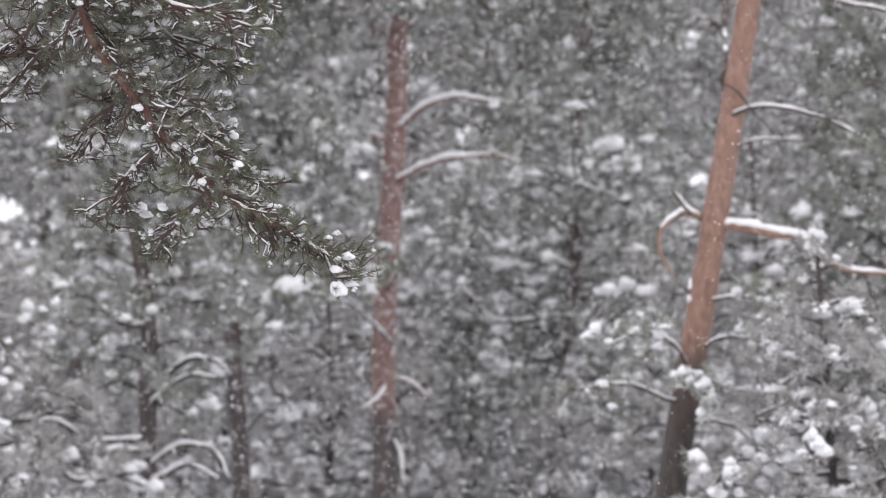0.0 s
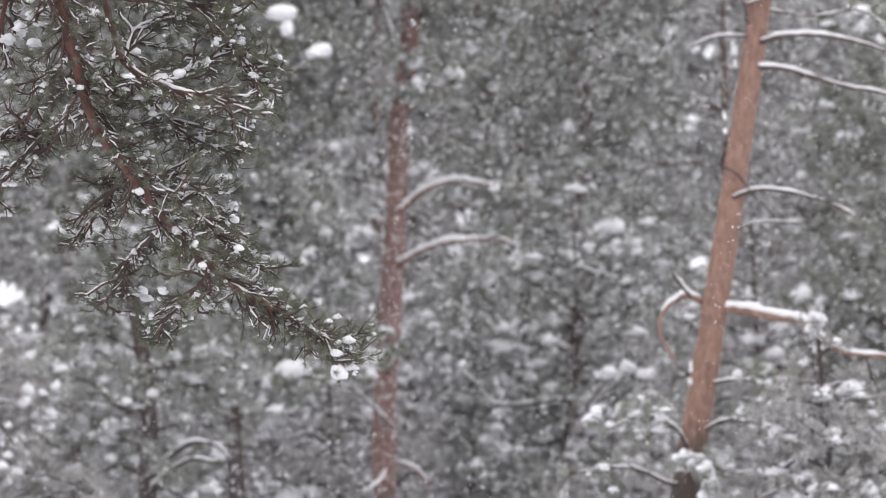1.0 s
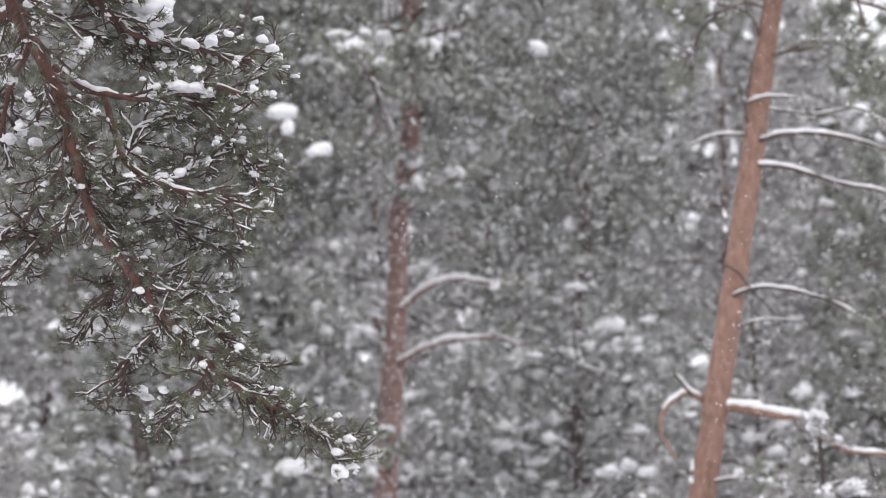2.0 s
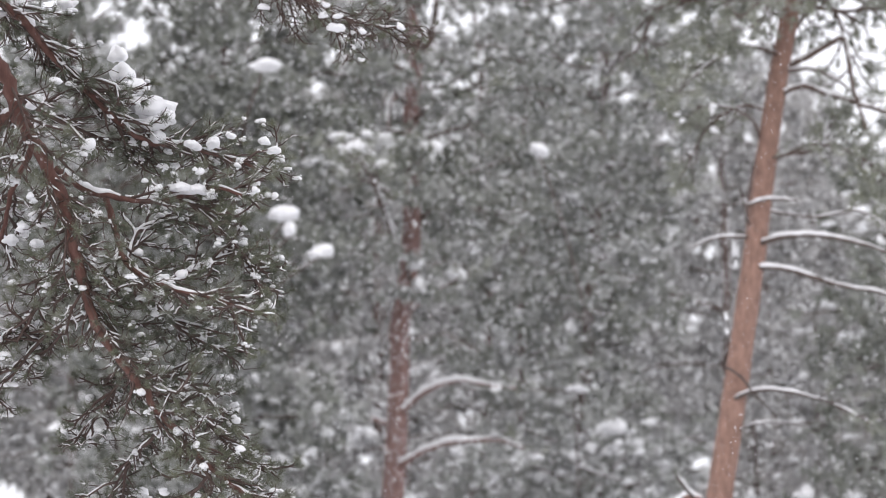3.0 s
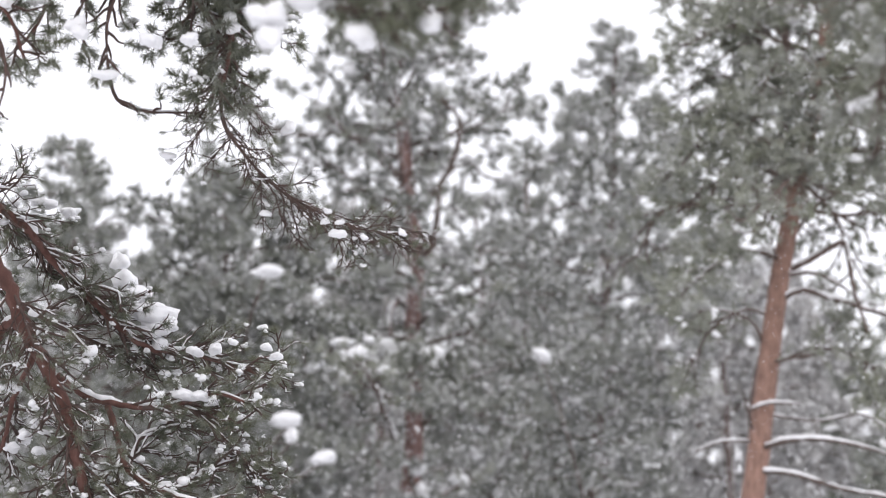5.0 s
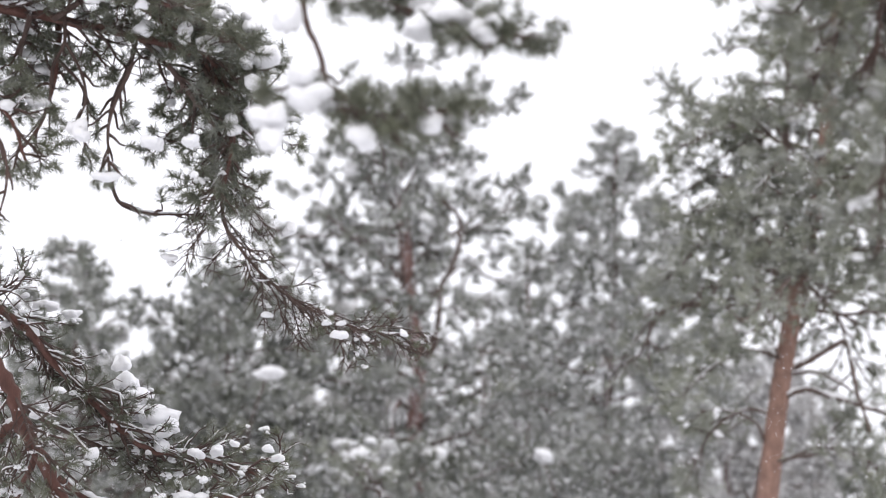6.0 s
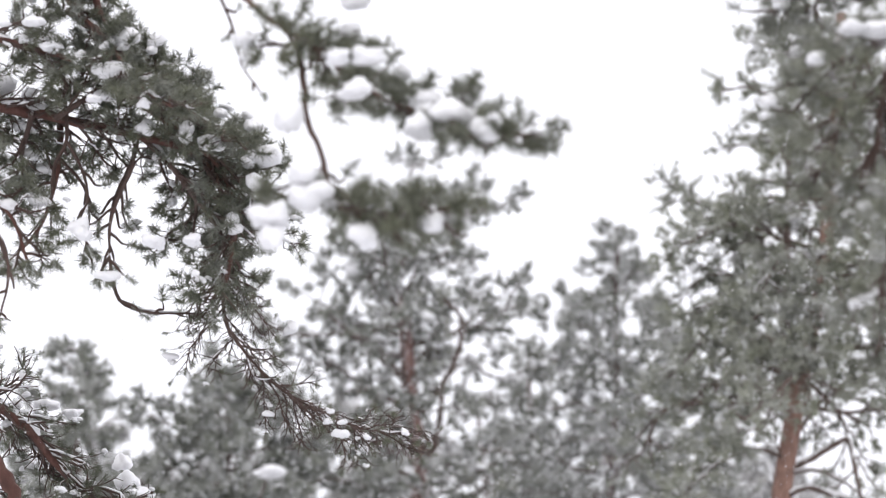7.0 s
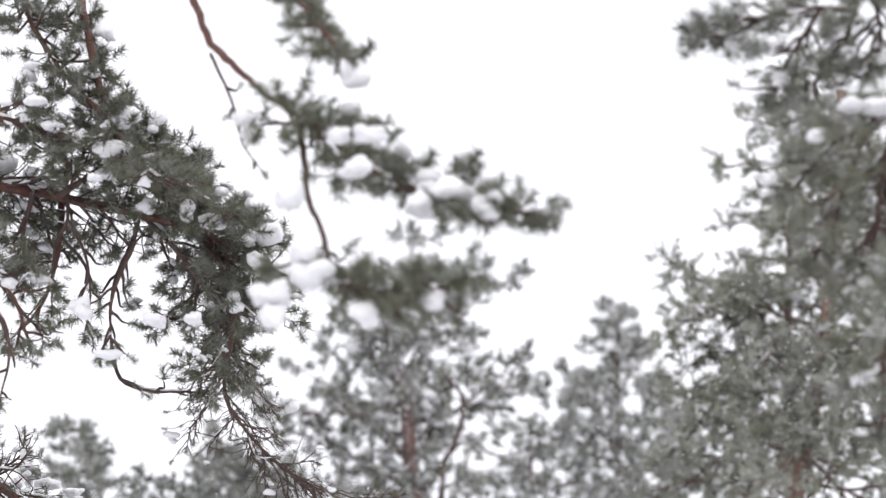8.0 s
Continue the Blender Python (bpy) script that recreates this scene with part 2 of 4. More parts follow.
def heap_mesh(name, size, seed, mat):
    """One snow clump: soft lumps grown into each other, domed above and hollowed below."""
    rng = np.random.default_rng(int(seed * 97) + 5)
    c = rng.uniform(-0.5, 0.5, (8, 3)) * (1, 1, 0.6)
    c[0] = 0
    q = rng.uniform(0.34, 0.58, 8)
    q[0] = 0.6
    along = BIG_V @ c.T
    inside = q ** 2 - (c ** 2).sum(1) + along ** 2
    reach = np.where(inside > 0, along + np.sqrt(np.maximum(inside, 0.0)), 0.0)
    r = np.log(np.exp(9 * np.maximum(reach, 0.25)).sum(1) / 8 + 1) / 9
    o = Vector(rng.uniform(-9, 9, 3))
    r = r * np.array([1 + 0.30 * noise.noise(Vector(d) * 2.0 + o) + 0.15 * noise.noise(Vector(d) * 4.5 + o) + 0.05 * noise.noise(Vector(d) * 10 + o) for d in BIG_V])
    v = BIG_V * r[:, None]
    v[:, 2] = np.where(v[:, 2] < 0, v[:, 2] * 0.7, v[:, 2])
    return mesh_from(name, v * np.array(size) * 1.25, BIG_F, None, mat)


def part(name, me, parent, label=""):
    ob = new(name, me)
    ob.parent = parent
    if label:
        tagged(ob, label)
    return ob


def thing(name, label, category, group="", kind=""):
    return tagged(new(name), label, category, group, kind)


# ---- branches ----
SPEC = {  # needles a shoot, needle length, width, stem
    "near": (56, 0.042, 0.0024, 0.036),
    "bough": (76, 0.037, 0.0024, 0.038),
    "mid": (24, 0.072, 0.012, 0.10),
    "far": (16, 0.100, 0.028, 0.10),
    "wall": (10, 0.19, 0.056, 0.16),
}


def unit(v):
    return v / (math.sqrt(v[0] * v[0] + v[1] * v[1] + v[2] * v[2]) + 1e-9)


def snow_ridge(caps, rng, path, radii, cover=0.8, high=1.0):
    """Snow lying along the upper side of a limb, in broken lengths."""
    n = len(path)
    i = 0
    while i < n - 2:
        k = int(rng.integers(3, 9) if cover < 0.99 else rng.integers(9, 24))
        j = min(n, i + k)
        if rng.random() < cover and j - i >= 3:
            seg = path[i:j]
            t = unit(seg[-1] - seg[0])
            if abs(t[2]) < (0.88 if high > 1.8 else 0.70):
                r = radii[i:j]
                bell = np.sin(np.linspace(0.12, math.pi - 0.12, j - i)) ** 0.5
                h = high * (0.5 + 0.5 * rng.random())
                up = np.array((0, 0, 1.0)) - t * t[2]
                lift = (r * (0.6 + 0.35 * high) + 0.002)[:, None] * up
                caps.add(seg + lift, np.maximum(r * 0.82, 0.004) * bell * (0.75 + 0.5 * h) * (1 + 0.16 * np.convolve(rng.standard_normal(j - i + 2), np.ones(3) / 2, "valid")), 6, 1.0, 0.19, rng)
        i = j


def spray(rng, wood, tufts, lumps, path, r0, level, reach, gap, droop, start=0.25, frost=0.15, heap=0.35, tuft=1.0, spread=1.0, lump=0.022, bed=0.0, back=0.0, caps=None, dense=1.0, tips=1.0, line=0.8):
    """Side twigs along a path, with shoots at their ends; level 2 twigs carry twigs of their own."""
    seg = np.linalg.norm(np.diff(path, axis=0), axis=1)
    run = np.concatenate([[0], np.cumsum(seg)])
    total = run[-1]
    u = start * total
    side = 1
    while u < total:
        k = min(len(path) - 2, int(np.searchsorted(run, u)) - 1)
        k = max(0, k)
        p = path[k] + (path[k + 1] - path[k]) * ((u - run[k]) / (seg[k] + 1e-9))
        t = unit(path[k + 1] - path[k])
        out = unit(np.array((t[1] + 1e-4, 1e-4 - t[0], 1e-4))) * side
        out = unit(out + rng.standard_normal(3) * 0.45 * spread)
        ang = rng.uniform(0.5, 1.1) * spread
        d = unit(t * math.cos(ang) + out * math.sin(ang) + np.array((0, back * rng.uniform(0, 1), rng.uniform(-0.15, 0.25))))
        ln = reach * rng.uniform(0.55, 1.15) * (1.0 - 0.55 * (u / total))
        b = d + np.array((0, 0, -droop * rng.uniform(0.3, 1.4)))
        pts = TWIG_W @ np.array([p, p + d * ln * 0.35, p + d * ln * 0.55 + b * ln * 0.18 + rng.standard_normal(3) * ln * 0.08,
                                 p + d * ln * 0.65 + b * ln * 0.34 + rng.standard_normal(3) * ln * 0.09 + np.array((0, 0, ln * 0.10))])
        rr = np.linspace(r0, r0 * 0.45, len(pts))
        if wood is not None:
            wood.twig(pts, r0, r0 * 0.45, 4 if r0 > 0.004 else 3)
        if caps is not None and rng.random() < line and abs(unit(pts[-1] - pts[0])[2]) < 0.8:
            a, b2 = sorted(rng.integers(0, len(pts), 2))
            if b2 - a >= 2:
                b2 = min(b2, a + 5)
                bell = np.sin(np.linspace(0.35, math.pi - 0.35, b2 - a + 1))
                caps.add(pts[a:b2 + 1] + np.array((0, 0, r0 * 0.8)) + rng.standard_normal((b2 - a + 1, 3)) * 0.003, np.maximum(rr[a:b2 + 1], 0.0026) * bell * rng.uniform(0.8, 1.5), 4)
        if level > 1:
            if rng.random() < bed:
                for q, q2 in zip(pts[1:-1], pts[2:]):
                    if rng.random() < 0.6:
                        s = lump * rng.uniform(0.4, 1.15)
                        lumps.add(q + np.array((0, 0, s * 0.25)) + rng.standard_normal(3) * s * 0.3, s * rng.uniform(0.7, 1.5), s * rng.uniform(0.6, 0.9), s * rng.uniform(0.6, 1.2), q2 - q)
            spray(rng, wood, tufts, lumps, pts, r0 * 0.55, level - 1, reach * 0.42, gap * 0.62, droop, 0.2, frost, heap, tuft, spread, lump, 0.5 * bed, back, caps, dense, tips, line)
        else:
            f = frost + rng.uniform(-0.3, 0.3)
            if rng.random() < tips:
                tufts.add(pts[-1], pts[-1] - pts[-3] + np.array((0, 0, 0.3)) * np.linalg.norm(pts[-1] - pts[-3]), tuft * rng.uniform(0.8, 1.2), f)
            if ln > 0.5 * reach and rng.random() < dense:
                m = len(pts) // 2
                tufts.add(pts[m], unit(pts[m + 1] - pts[m]) + rng.standard_normal(3) * 0.25, tuft * rng.uniform(0.6, 1.0), f)
            if rng.random() < heap:
                s = lump * rng.uniform(0.5, 1.3) * (1.5 if rng.random() < 0.10 else 1.0)
                tip = pts[-1] + unit(pts[-1] - pts[-3]) * 0.022 * tuft
                lumps.add(tip + np.array((0, 0, s * 0.3)), s * rng.uniform(0.9, 1.5), s, s * rng.uniform(0.7, 1.1))
                for _ in range(2 if lump < 0.03 else 1):
                    q = s * rng.uniform(0.35, 0.7)
                    lumps.add(tip + rng.standard_normal(3) * s * 0.75, q * rng.uniform(0.8, 1.5), q, q * rng.uniform(0.7, 1.2))
        u += gap * rng.uniform(0.6, 1.5)
        side = -side
    end = unit(path[-1] - path[-2])
    for _ in range(2):
        tufts.add(path[-1], end + rng.standard_normal(3) * 0.3, tuft, frost)


def limb(tree, rng, name, pts, r0, r1, mat, label="", step=0.05, sides=8, cover=0.8, high=1.0, foliage=None, spec="near", needle=None, snow=None, twig=None, heaps=(), taper=1.0):
    """A limb of its own under a tree, with the snow on it, its twigs and its needles."""
    path = smooth_path(pts, step)
    path[1:-1] += rng.standard_normal((len(path) - 2, 3)) * r0 * 0.10
    rad = (r1 + (r0 - r1) * np.linspace(1, 0, len(path)) ** taper) * (1 + 0.06 * rng.standard_normal(len(path)))
    w = Tubes()
    w.add(path, rad, sides, 1.0, 0.04, rng)
    ob = part(name, w.mesh(name, mat), tree, label)
    caps = Tubes()
    snow_ridge(caps, rng, path, rad, cover, high)
    if foliage:
        tw, tu, lu = Tubes(), Tufts(), Lumps()
        for f in foliage if isinstance(foliage, (list, tuple)) else (foliage,):
            spray(rng, tw, tu, lu, path, caps=caps if spec != "far" else None, **f)
        if tw.v or tw.t[3] or tw.t[4]:
            tagged(part("twig_spray", tw.mesh("twig_spray", twig or TWIG), ob), kind="stuff")
        tagged(part("foliage", tu.mesh("foliage", needle or NEEDLE_N, rng, SPEC[spec]), ob, "dark green pine needles dusted with snow"), kind="stuff")
        me = lu.mesh("loose_snow", snow or SNOW, rng, 0.4)
        if me:
            tagged(part("loose_snow", me, ob, "small white lumps of fresh snow on the shoots"), kind="stuff")
    if caps.v:
        tagged(part("snow_ridge", caps.mesh("snow_ridge", snow or SNOW), ob, "fresh snow lying along the limb"), kind="stuff")
    for i, (p, s) in enumerate(heaps):
        h = part("snow_clump", heap_mesh("snow_clump", s, i + len(pts) + r0 * 100, snow or SNOW), ob, "large soft clump of white snow")
        h.location = p
    return ob


def crown(tree, rng, axis, z0, z1, radius, limbs, spec, bark_mat, needle, snow, tuft=1.0, frost=0.2, heap=0.1, lump=0.06, rise=0.25, sag=0.35, twigs=True, gap=0.22, profile=None, bed=0.4, droop=0.35):
    """The mass of branches of a pine between two heights: limbs, shoots and snow."""
    tufts, lumps, caps = Tufts(), Lumps(), Tubes()
    za = axis[:, 2]
    profile = profile or (lambda k: min(1.0, 0.55 + 1.2 * k) if k < 0.4 else max(0.12, 1.0 - ((k - 0.4) / 0.6) ** 1.6))
    for i in range(limbs):
        k = (i + rng.random()) / limbs
        z = z0 + (z1 - z0) * k
        o = np.array([np.interp(z, za, axis[:, 0]), np.interp(z, za, axis[:, 1]), z])
        a = i * 2.4 + rng.uniform(-0.5, 0.5)
        ln = radius * profile(k) * rng.uniform(0.65, 1.15)
        h = np.array((math.cos(a), math.sin(a), 0))
        e = rise * (0.4 + 1.6 * k) + rng.uniform(-0.15, 0.2)
        drop = sag * (1 - 0.8 * k)
        ctrl = [o, o + h * ln * 0.35 + (0, 0, ln * 0.35 * e), o + h * ln * 0.7 + (0, 0, ln * (0.6 * e - 0.25 * drop)), o + h * ln + (0, 0, ln * (0.8 * e - 0.7 * drop))]
        ctrl = [ctrl[0]] + [c + rng.standard_normal(3) * ln * 0.06 for c in ctrl[1:]]
        path = smooth_path(ctrl, max(0.08, ln / 10))
        r = 0.010 + 0.011 * ln
        rad = np.linspace(r, r * 0.3, len(path))
        wood = Tubes(spec != "mid")
        wood.add(path, rad, 5)
        if spec != "wall":
            snow_ridge(caps, rng, path, rad, 0.25, 1.2)
        load = rng.choice((0.3, 0.9, 1.7), p=(0.4, 0.3, 0.3))
        spray(rng, wood if twigs else None, tufts, lumps, path, r * 0.4, 2, ln * 0.42 + 0.12, gap, droop, 0.15, frost * 0.4, heap * load * 0.8, tuft, 1.0, lump * (0.7 + 0.25 * load), bed * load * 0.5)
        part("branch", wood.mesh("branch", bark_mat), tree)
    c = tagged(part("crown", tufts.mesh("crown", needle, rng, SPEC[spec]), tree, "green pine needles dusted with fresh snow"), kind="stuff")
    if caps.v:
        tagged(part("snow_ridge", caps.mesh("snow_ridge", snow), c, "snow lying along the branches"), kind="stuff")
    me = lumps.mesh("loose_snow", snow, rng, 0.3, True)
    if me:
        tagged(part("loose_snow", me, c, "white lumps of snow on the shoots"), kind="stuff")


def trunk(tree, rng, pts, r0, r1, mat, sides=16, step=0.12, label=""):
    path = smooth_path(pts, step)
    rad = np.linspace(r0, r1, len(path))
    rad *= 1 + 0.35 * np.exp(-np.maximum(0, path[:, 2] - path[0, 2]) / 0.35)
    path[1:-1, :2] += np.cumsum(rng.standard_normal((len(path) - 2, 2)), axis=0) * r0 * 0.004
    w = Tubes()
    w.add(path, rad, sides, 1.0, 0.025, rng)
    part("trunk", w.mesh("trunk", mat), tree, label)
    return path


# ---- ground ----


def ground_height(x, y):
    return 0.35 * noise.noise(Vector((x * 0.07, y * 0.07, 0.3))) + 0.08 * noise.noise(Vector((x * 0.4, y * 0.4, 2.1)))


def build_ground():
    bm = bmesh.new()
    xs = [-2000, -600, -200, -90] + [i * 2.5 for i in range(-20, 21)] + [90, 200, 600, 2000]
    ys = [-2000, -500, -120, -40] + [i * 2.5 for i in range(-8, 45)] + [150, 300, 800, 2500]
    grid = [[bm.verts.new((x, y, ground_height(x, y) if abs(x) < 80 and abs(y) < 140 else 0)) for x in xs] for y in ys]
    for j in range(len(ys) - 1):
        for i in range(len(xs) - 1):
            bm.faces.new((grid[j][i], grid[j][i + 1], grid[j + 1][i + 1], grid[j + 1][i]))
    me = bpy.data.meshes.new("ground")
    bm.to_mesh(me)
    bm.free()
    for p in me.polygons:
        p.use_smooth = True
    me.materials.append(SNOW_GROUND)
    tagged(new("ground", me), "deep untouched snow cover on the forest floor", "snow ground", "", "structure")


build_ground()


def foot(x, y):
    return (x, y, ground_height(x, y) - 0.15)


# ---- the leaning orange pine ----


def orange_pine():
    rng = np.random.default_rng(11)
    t = thing("pine_tree", "tall leaning Scots pine with bare orange trunk and snowy limbs", "tree", "pines of the stand")
    line = [(1.84, 23.00, 2.03), (2.20, 23.00, 4.19), (2.50, 23.00, 6.06), (2.71, 23.00, 7.46), (2.91, 23.00, 8.49), (3.17, 23.00, 9.59), (3.33, 23.00, 10.61), (3.47, 23.00, 11.99)]
    x0, _, z0 = line[0]
    axis = trunk(t, rng, [foot(x0 - 0.13 * z0, 23)] + line, 0.135, 0.05, BARK_A, 24, 0.08, "orange flaking bark, grey and plated near the foot")

    def arm(pts, r0, r1, cover=0.95, high=1.3, mat=BARK_A, **more):
        limb(t, rng, "limb", pts, r0, r1, BOUGH if r0 < 0.025 else mat, "", 0.06, 8, cover, high, snow=SNOW, needle=NEEDLE_M, spec="mid", **more)
    for p, s in zip([(2.36, 22.86, 6.31), (2.38, 22.86, 6.19), (2.00, 22.86, 3.72), (1.99, 22.86, 3.61), (2.39, 22.86, 6.30), (2.29, 22.86, 5.64), (2.29, 22.86, 5.76), (2.70, 22.86, 8.06), (2.65, 22.86, 7.78)], [0.10, 0.06, 0.08, 0.05, 0.09, 0.05, 0.06, 0.05, 0.07]):
        part("snow_patch", heap_mesh("snow_patch", (0.018, 0.03, s), s * 50 + p[2], SNOW), t, "strip of blown snow stuck to the bark").location = p
    few = dict(r0=0.006, level=1, reach=0.38, gap=0.065, droop=0.5, start=0.3, frost=0.3, heap=0.25, tuft=0.8, lump=0.024)
    arm([(2.20, 23.00, 4.18), (2.36, 22.91, 4.20), (2.62, 22.83, 4.14), (2.88, 22.74, 4.08), (3.05, 22.66, 3.91), (3.19, 22.57, 3.82), (3.50, 22.49, 3.78), (3.81, 22.40, 3.71)], 0.036, 0.012, 1.0, 1.9)
    arm([(2.91, 22.80, 4.07), (2.94, 22.75, 3.90), (2.99, 22.70, 3.75)], 0.014, 0.006, 1.0, 1.6)
    arm([(3.34, 22.50, 3.78), (3.39, 22.40, 3.57), (3.49, 22.30, 3.37)], 0.014, 0.006, 1.0, 1.6)
    arm([(2.10, 23.00, 4.27), (1.98, 22.92, 4.32), (1.84, 22.84, 4.24), (1.75, 22.76, 4.11), (1.75, 22.68, 3.95), (1.86, 22.60, 3.76)], 0.026, 0.008, 1.0, 1.5)
    arm([(2.00, 22.80, 4.29), (1.92, 22.75, 4.37), (1.85, 22.70, 4.46)], 0.016, 0.010, 1.0, 2.2)
    arm([(2.35, 22.90, 5.10), (2.54, 22.77, 5.15), (2.79, 22.65, 5.11), (3.09, 22.52, 5.00), (3.38, 22.40, 4.82)], 0.016, 0.006, 1.0, 1.5, foliage=dict(few, start=0.6))
    arm([(2.27, 22.85, 5.35), (2.39, 22.80, 5.27), (2.49, 22.75, 5.12), (2.67, 22.70, 4.92)], 0.012, 0.005, 1.0, 1.6)
    arm([(2.39, 22.90, 4.85), (2.58, 22.75, 4.89), (2.92, 22.60, 4.85)], 0.009, 0.004, 1.0, 1.3)
    arm([(2.54, 23.00, 6.39), (2.63, 22.90, 6.39), (2.77, 22.80, 6.41), (3.03, 22.70, 6.40), (3.40, 22.60, 6.30), (3.68, 22.50, 6.17)], 0.022, 0.008, 1.0, 1.5)
    arm([(2.51, 23.00, 6.19), (2.60, 22.92, 6.18), (2.82, 22.84, 6.14), (3.17, 22.76, 6.01), (3.55, 22.68, 5.92), (3.90, 22.60, 5.77)], 0.020, 0.008, 1.0, 1.4)
    arm([(2.50, 23.00, 6.45), (2.41, 22.87, 6.42), (2.22, 22.73, 6.39), (2.00, 22.60, 6.28)], 0.014, 0.006, 1.0, 1.6)
    arm([(2.49, 22.90, 6.69), (2.64, 22.75, 6.71), (2.86, 22.60, 6.67)], 0.014, 0.006, 1.0, 1.8)
    arm([(2.50, 22.90, 6.53), (2.44, 22.75, 6.68), (2.40, 22.60, 6.77)], 0.012, 0.006, 0.6, 1.0)
    arm([(2.59, 23.00, 6.68), (3.01, 22.87, 6.59), (3.36, 22.73, 6.61), (3.59, 22.60, 6.44)], 0.011, 0.005, 0.5, 1.0)
    arm([(2.83, 23.00, 7.87), (3.05, 22.88, 7.97), (3.28, 22.76, 8.07), (3.30, 22.64, 7.89), (3.31, 22.52, 7.62), (3.39, 22.40, 7.21)], 0.026, 0.010, 0.6, 0.8, mat=BOUGH)
    arm([(2.76, 23.00, 7.64), (2.95, 22.85, 7.68), (3.16, 22.70, 7.57), (3.36, 22.55, 7.46), (3.59, 22.40, 7.34)], 0.024, 0.014, 0.9, 1.3, mat=BOUGH, foliage=few)
    arm([(2.81, 23.00, 7.85), (3.04, 22.83, 7.82), (3.25, 22.67, 7.66), (3.36, 22.50, 7.47)], 0.016, 0.008, 0.9, 1.1, mat=BOUGH)
    arm([(2.67, 23.00, 7.11), (2.79, 22.80, 7.09), (2.99, 22.60, 7.08)], 0.014, 0.007, 0.6, 1.0, mat=BOUGH, foliage=few)
    arm([(2.78, 23.00, 7.91), (2.69, 22.80, 8.12), (2.69, 22.60, 8.25)], 0.010, 0.005, 0.4, 0.8, mat=BOUGH, foliage=few)
    arm([(2.61, 23.00, 7.26), (2.54, 22.87, 7.40), (2.33, 22.73, 7.47), (2.04, 22.60, 7.45)], 0.014, 0.006, 0.8, 1.0, mat=BOUGH, foliage=few)
    full = dict(r0=0.007, level=2, reach=0.44, gap=0.09, droop=0.6, start=0.3, frost=0.24, heap=0.03, tuft=1.15, lump=0.016, bed=0.2)
    arm([(2.86, 23.00, 7.94), (2.55, 22.90, 8.03), (2.21, 22.80, 7.88), (1.89, 22.70, 7.57)], 0.016, 0.006, 0.6, 1.0, mat=BOUGH, foliage=full)
    arm([(2.92, 23.00, 8.33), (2.58, 23.13, 8.61), (2.27, 23.27, 8.70), (1.96, 23.40, 8.49)], 0.016, 0.006, 0.6, 1.0, mat=BOUGH, foliage=full)
    arm([(2.73, 23.00, 7.50), (2.46, 23.07, 7.57), (2.18, 23.13, 7.39), (1.99, 23.20, 7.02)], 0.014, 0.006, 0.6, 1.0, mat=BOUGH, foliage=dict(full, reach=0.34))
    arm([(3.01, 23.00, 8.79), (2.66, 22.93, 9.12), (2.33, 22.87, 9.30), (2.01, 22.80, 9.18)], 0.016, 0.006, 0.6, 1.0, mat=BOUGH, foliage=full)
    arm([(3.15, 23.00, 9.44), (2.79, 23.03, 9.81), (2.38, 23.07, 10.13), (1.99, 23.10, 10.40)], 0.016, 0.005, 0.6, 1.0, mat=BOUGH, foliage=full)
    arm([(2.89, 23.00, 8.18), (3.12, 22.93, 8.45), (3.40, 22.87, 8.58), (3.71, 22.80, 8.42)], 0.014, 0.005, 0.6, 1.0, mat=BOUGH, foliage=full)
    arm([(2.72, 23.00, 7.10), (3.04, 22.93, 7.21), (3.35, 22.87, 7.13), (3.70, 22.80, 6.84)], 0.012, 0.005, 0.8, 1.0, mat=BOUGH, foliage=dict(full, reach=0.42, gap=0.065))
    arm([(2.94, 22.90, 8.65), (2.72, 22.57, 8.84), (2.58, 22.23, 8.64), (2.45, 21.90, 8.25)], 0.012, 0.005, 0.6, 1.0, mat=BOUGH, foliage=full)
    arm([(3.02, 22.90, 9.04), (3.11, 22.60, 9.24), (3.02, 22.30, 8.99), (2.92, 22.00, 8.56)], 0.012, 0.005, 0.6, 1.0, mat=BOUGH, foliage=full)
    arm([(2.95, 22.90, 8.75), (3.02, 22.60, 8.95), (2.90, 22.30, 8.80), (2.78, 22.00, 8.45)], 0.012, 0.005, 0.6, 1.0, mat=BOUGH, foliage=full)
    arm([(3.08, 22.90, 9.25), (2.98, 22.60, 9.45), (3.12, 22.30, 9.30), (3.25, 22.00, 8.95)], 0.012, 0.005, 0.6, 1.0, mat=BOUGH, foliage=full)
    arm([(3.11, 22.90, 9.44), (2.89, 22.60, 9.59), (2.71, 22.30, 9.43), (2.53, 22.00, 9.04)], 0.012, 0.005, 0.6, 1.0, mat=BOUGH, foliage=full)
    arm([(2.98, 23.00, 8.83), (2.57, 22.87, 9.04), (2.18, 22.73, 8.94), (1.83, 22.60, 8.56)], 0.014, 0.005, 0.6, 1.0, mat=BOUGH, foliage=full)
    arm([(3.09, 23.00, 9.38), (2.67, 23.20, 9.60), (2.26, 23.40, 9.72), (1.95, 23.60, 9.48)], 0.014, 0.005, 0.6, 1.0, mat=BOUGH, foliage=full)
    arm([(3.17, 23.00, 9.63), (2.78, 22.83, 9.87), (2.34, 22.67, 9.91), (1.94, 22.50, 9.65)], 0.014, 0.005, 0.6, 1.0, mat=BOUGH, foliage=full)
    arm([(3.17, 23.00, 9.68), (3.38, 22.73, 9.88), (3.53, 22.47, 9.74), (3.66, 22.20, 9.35)], 0.014, 0.005, 0.6, 1.0, mat=BOUGH, foliage=full)
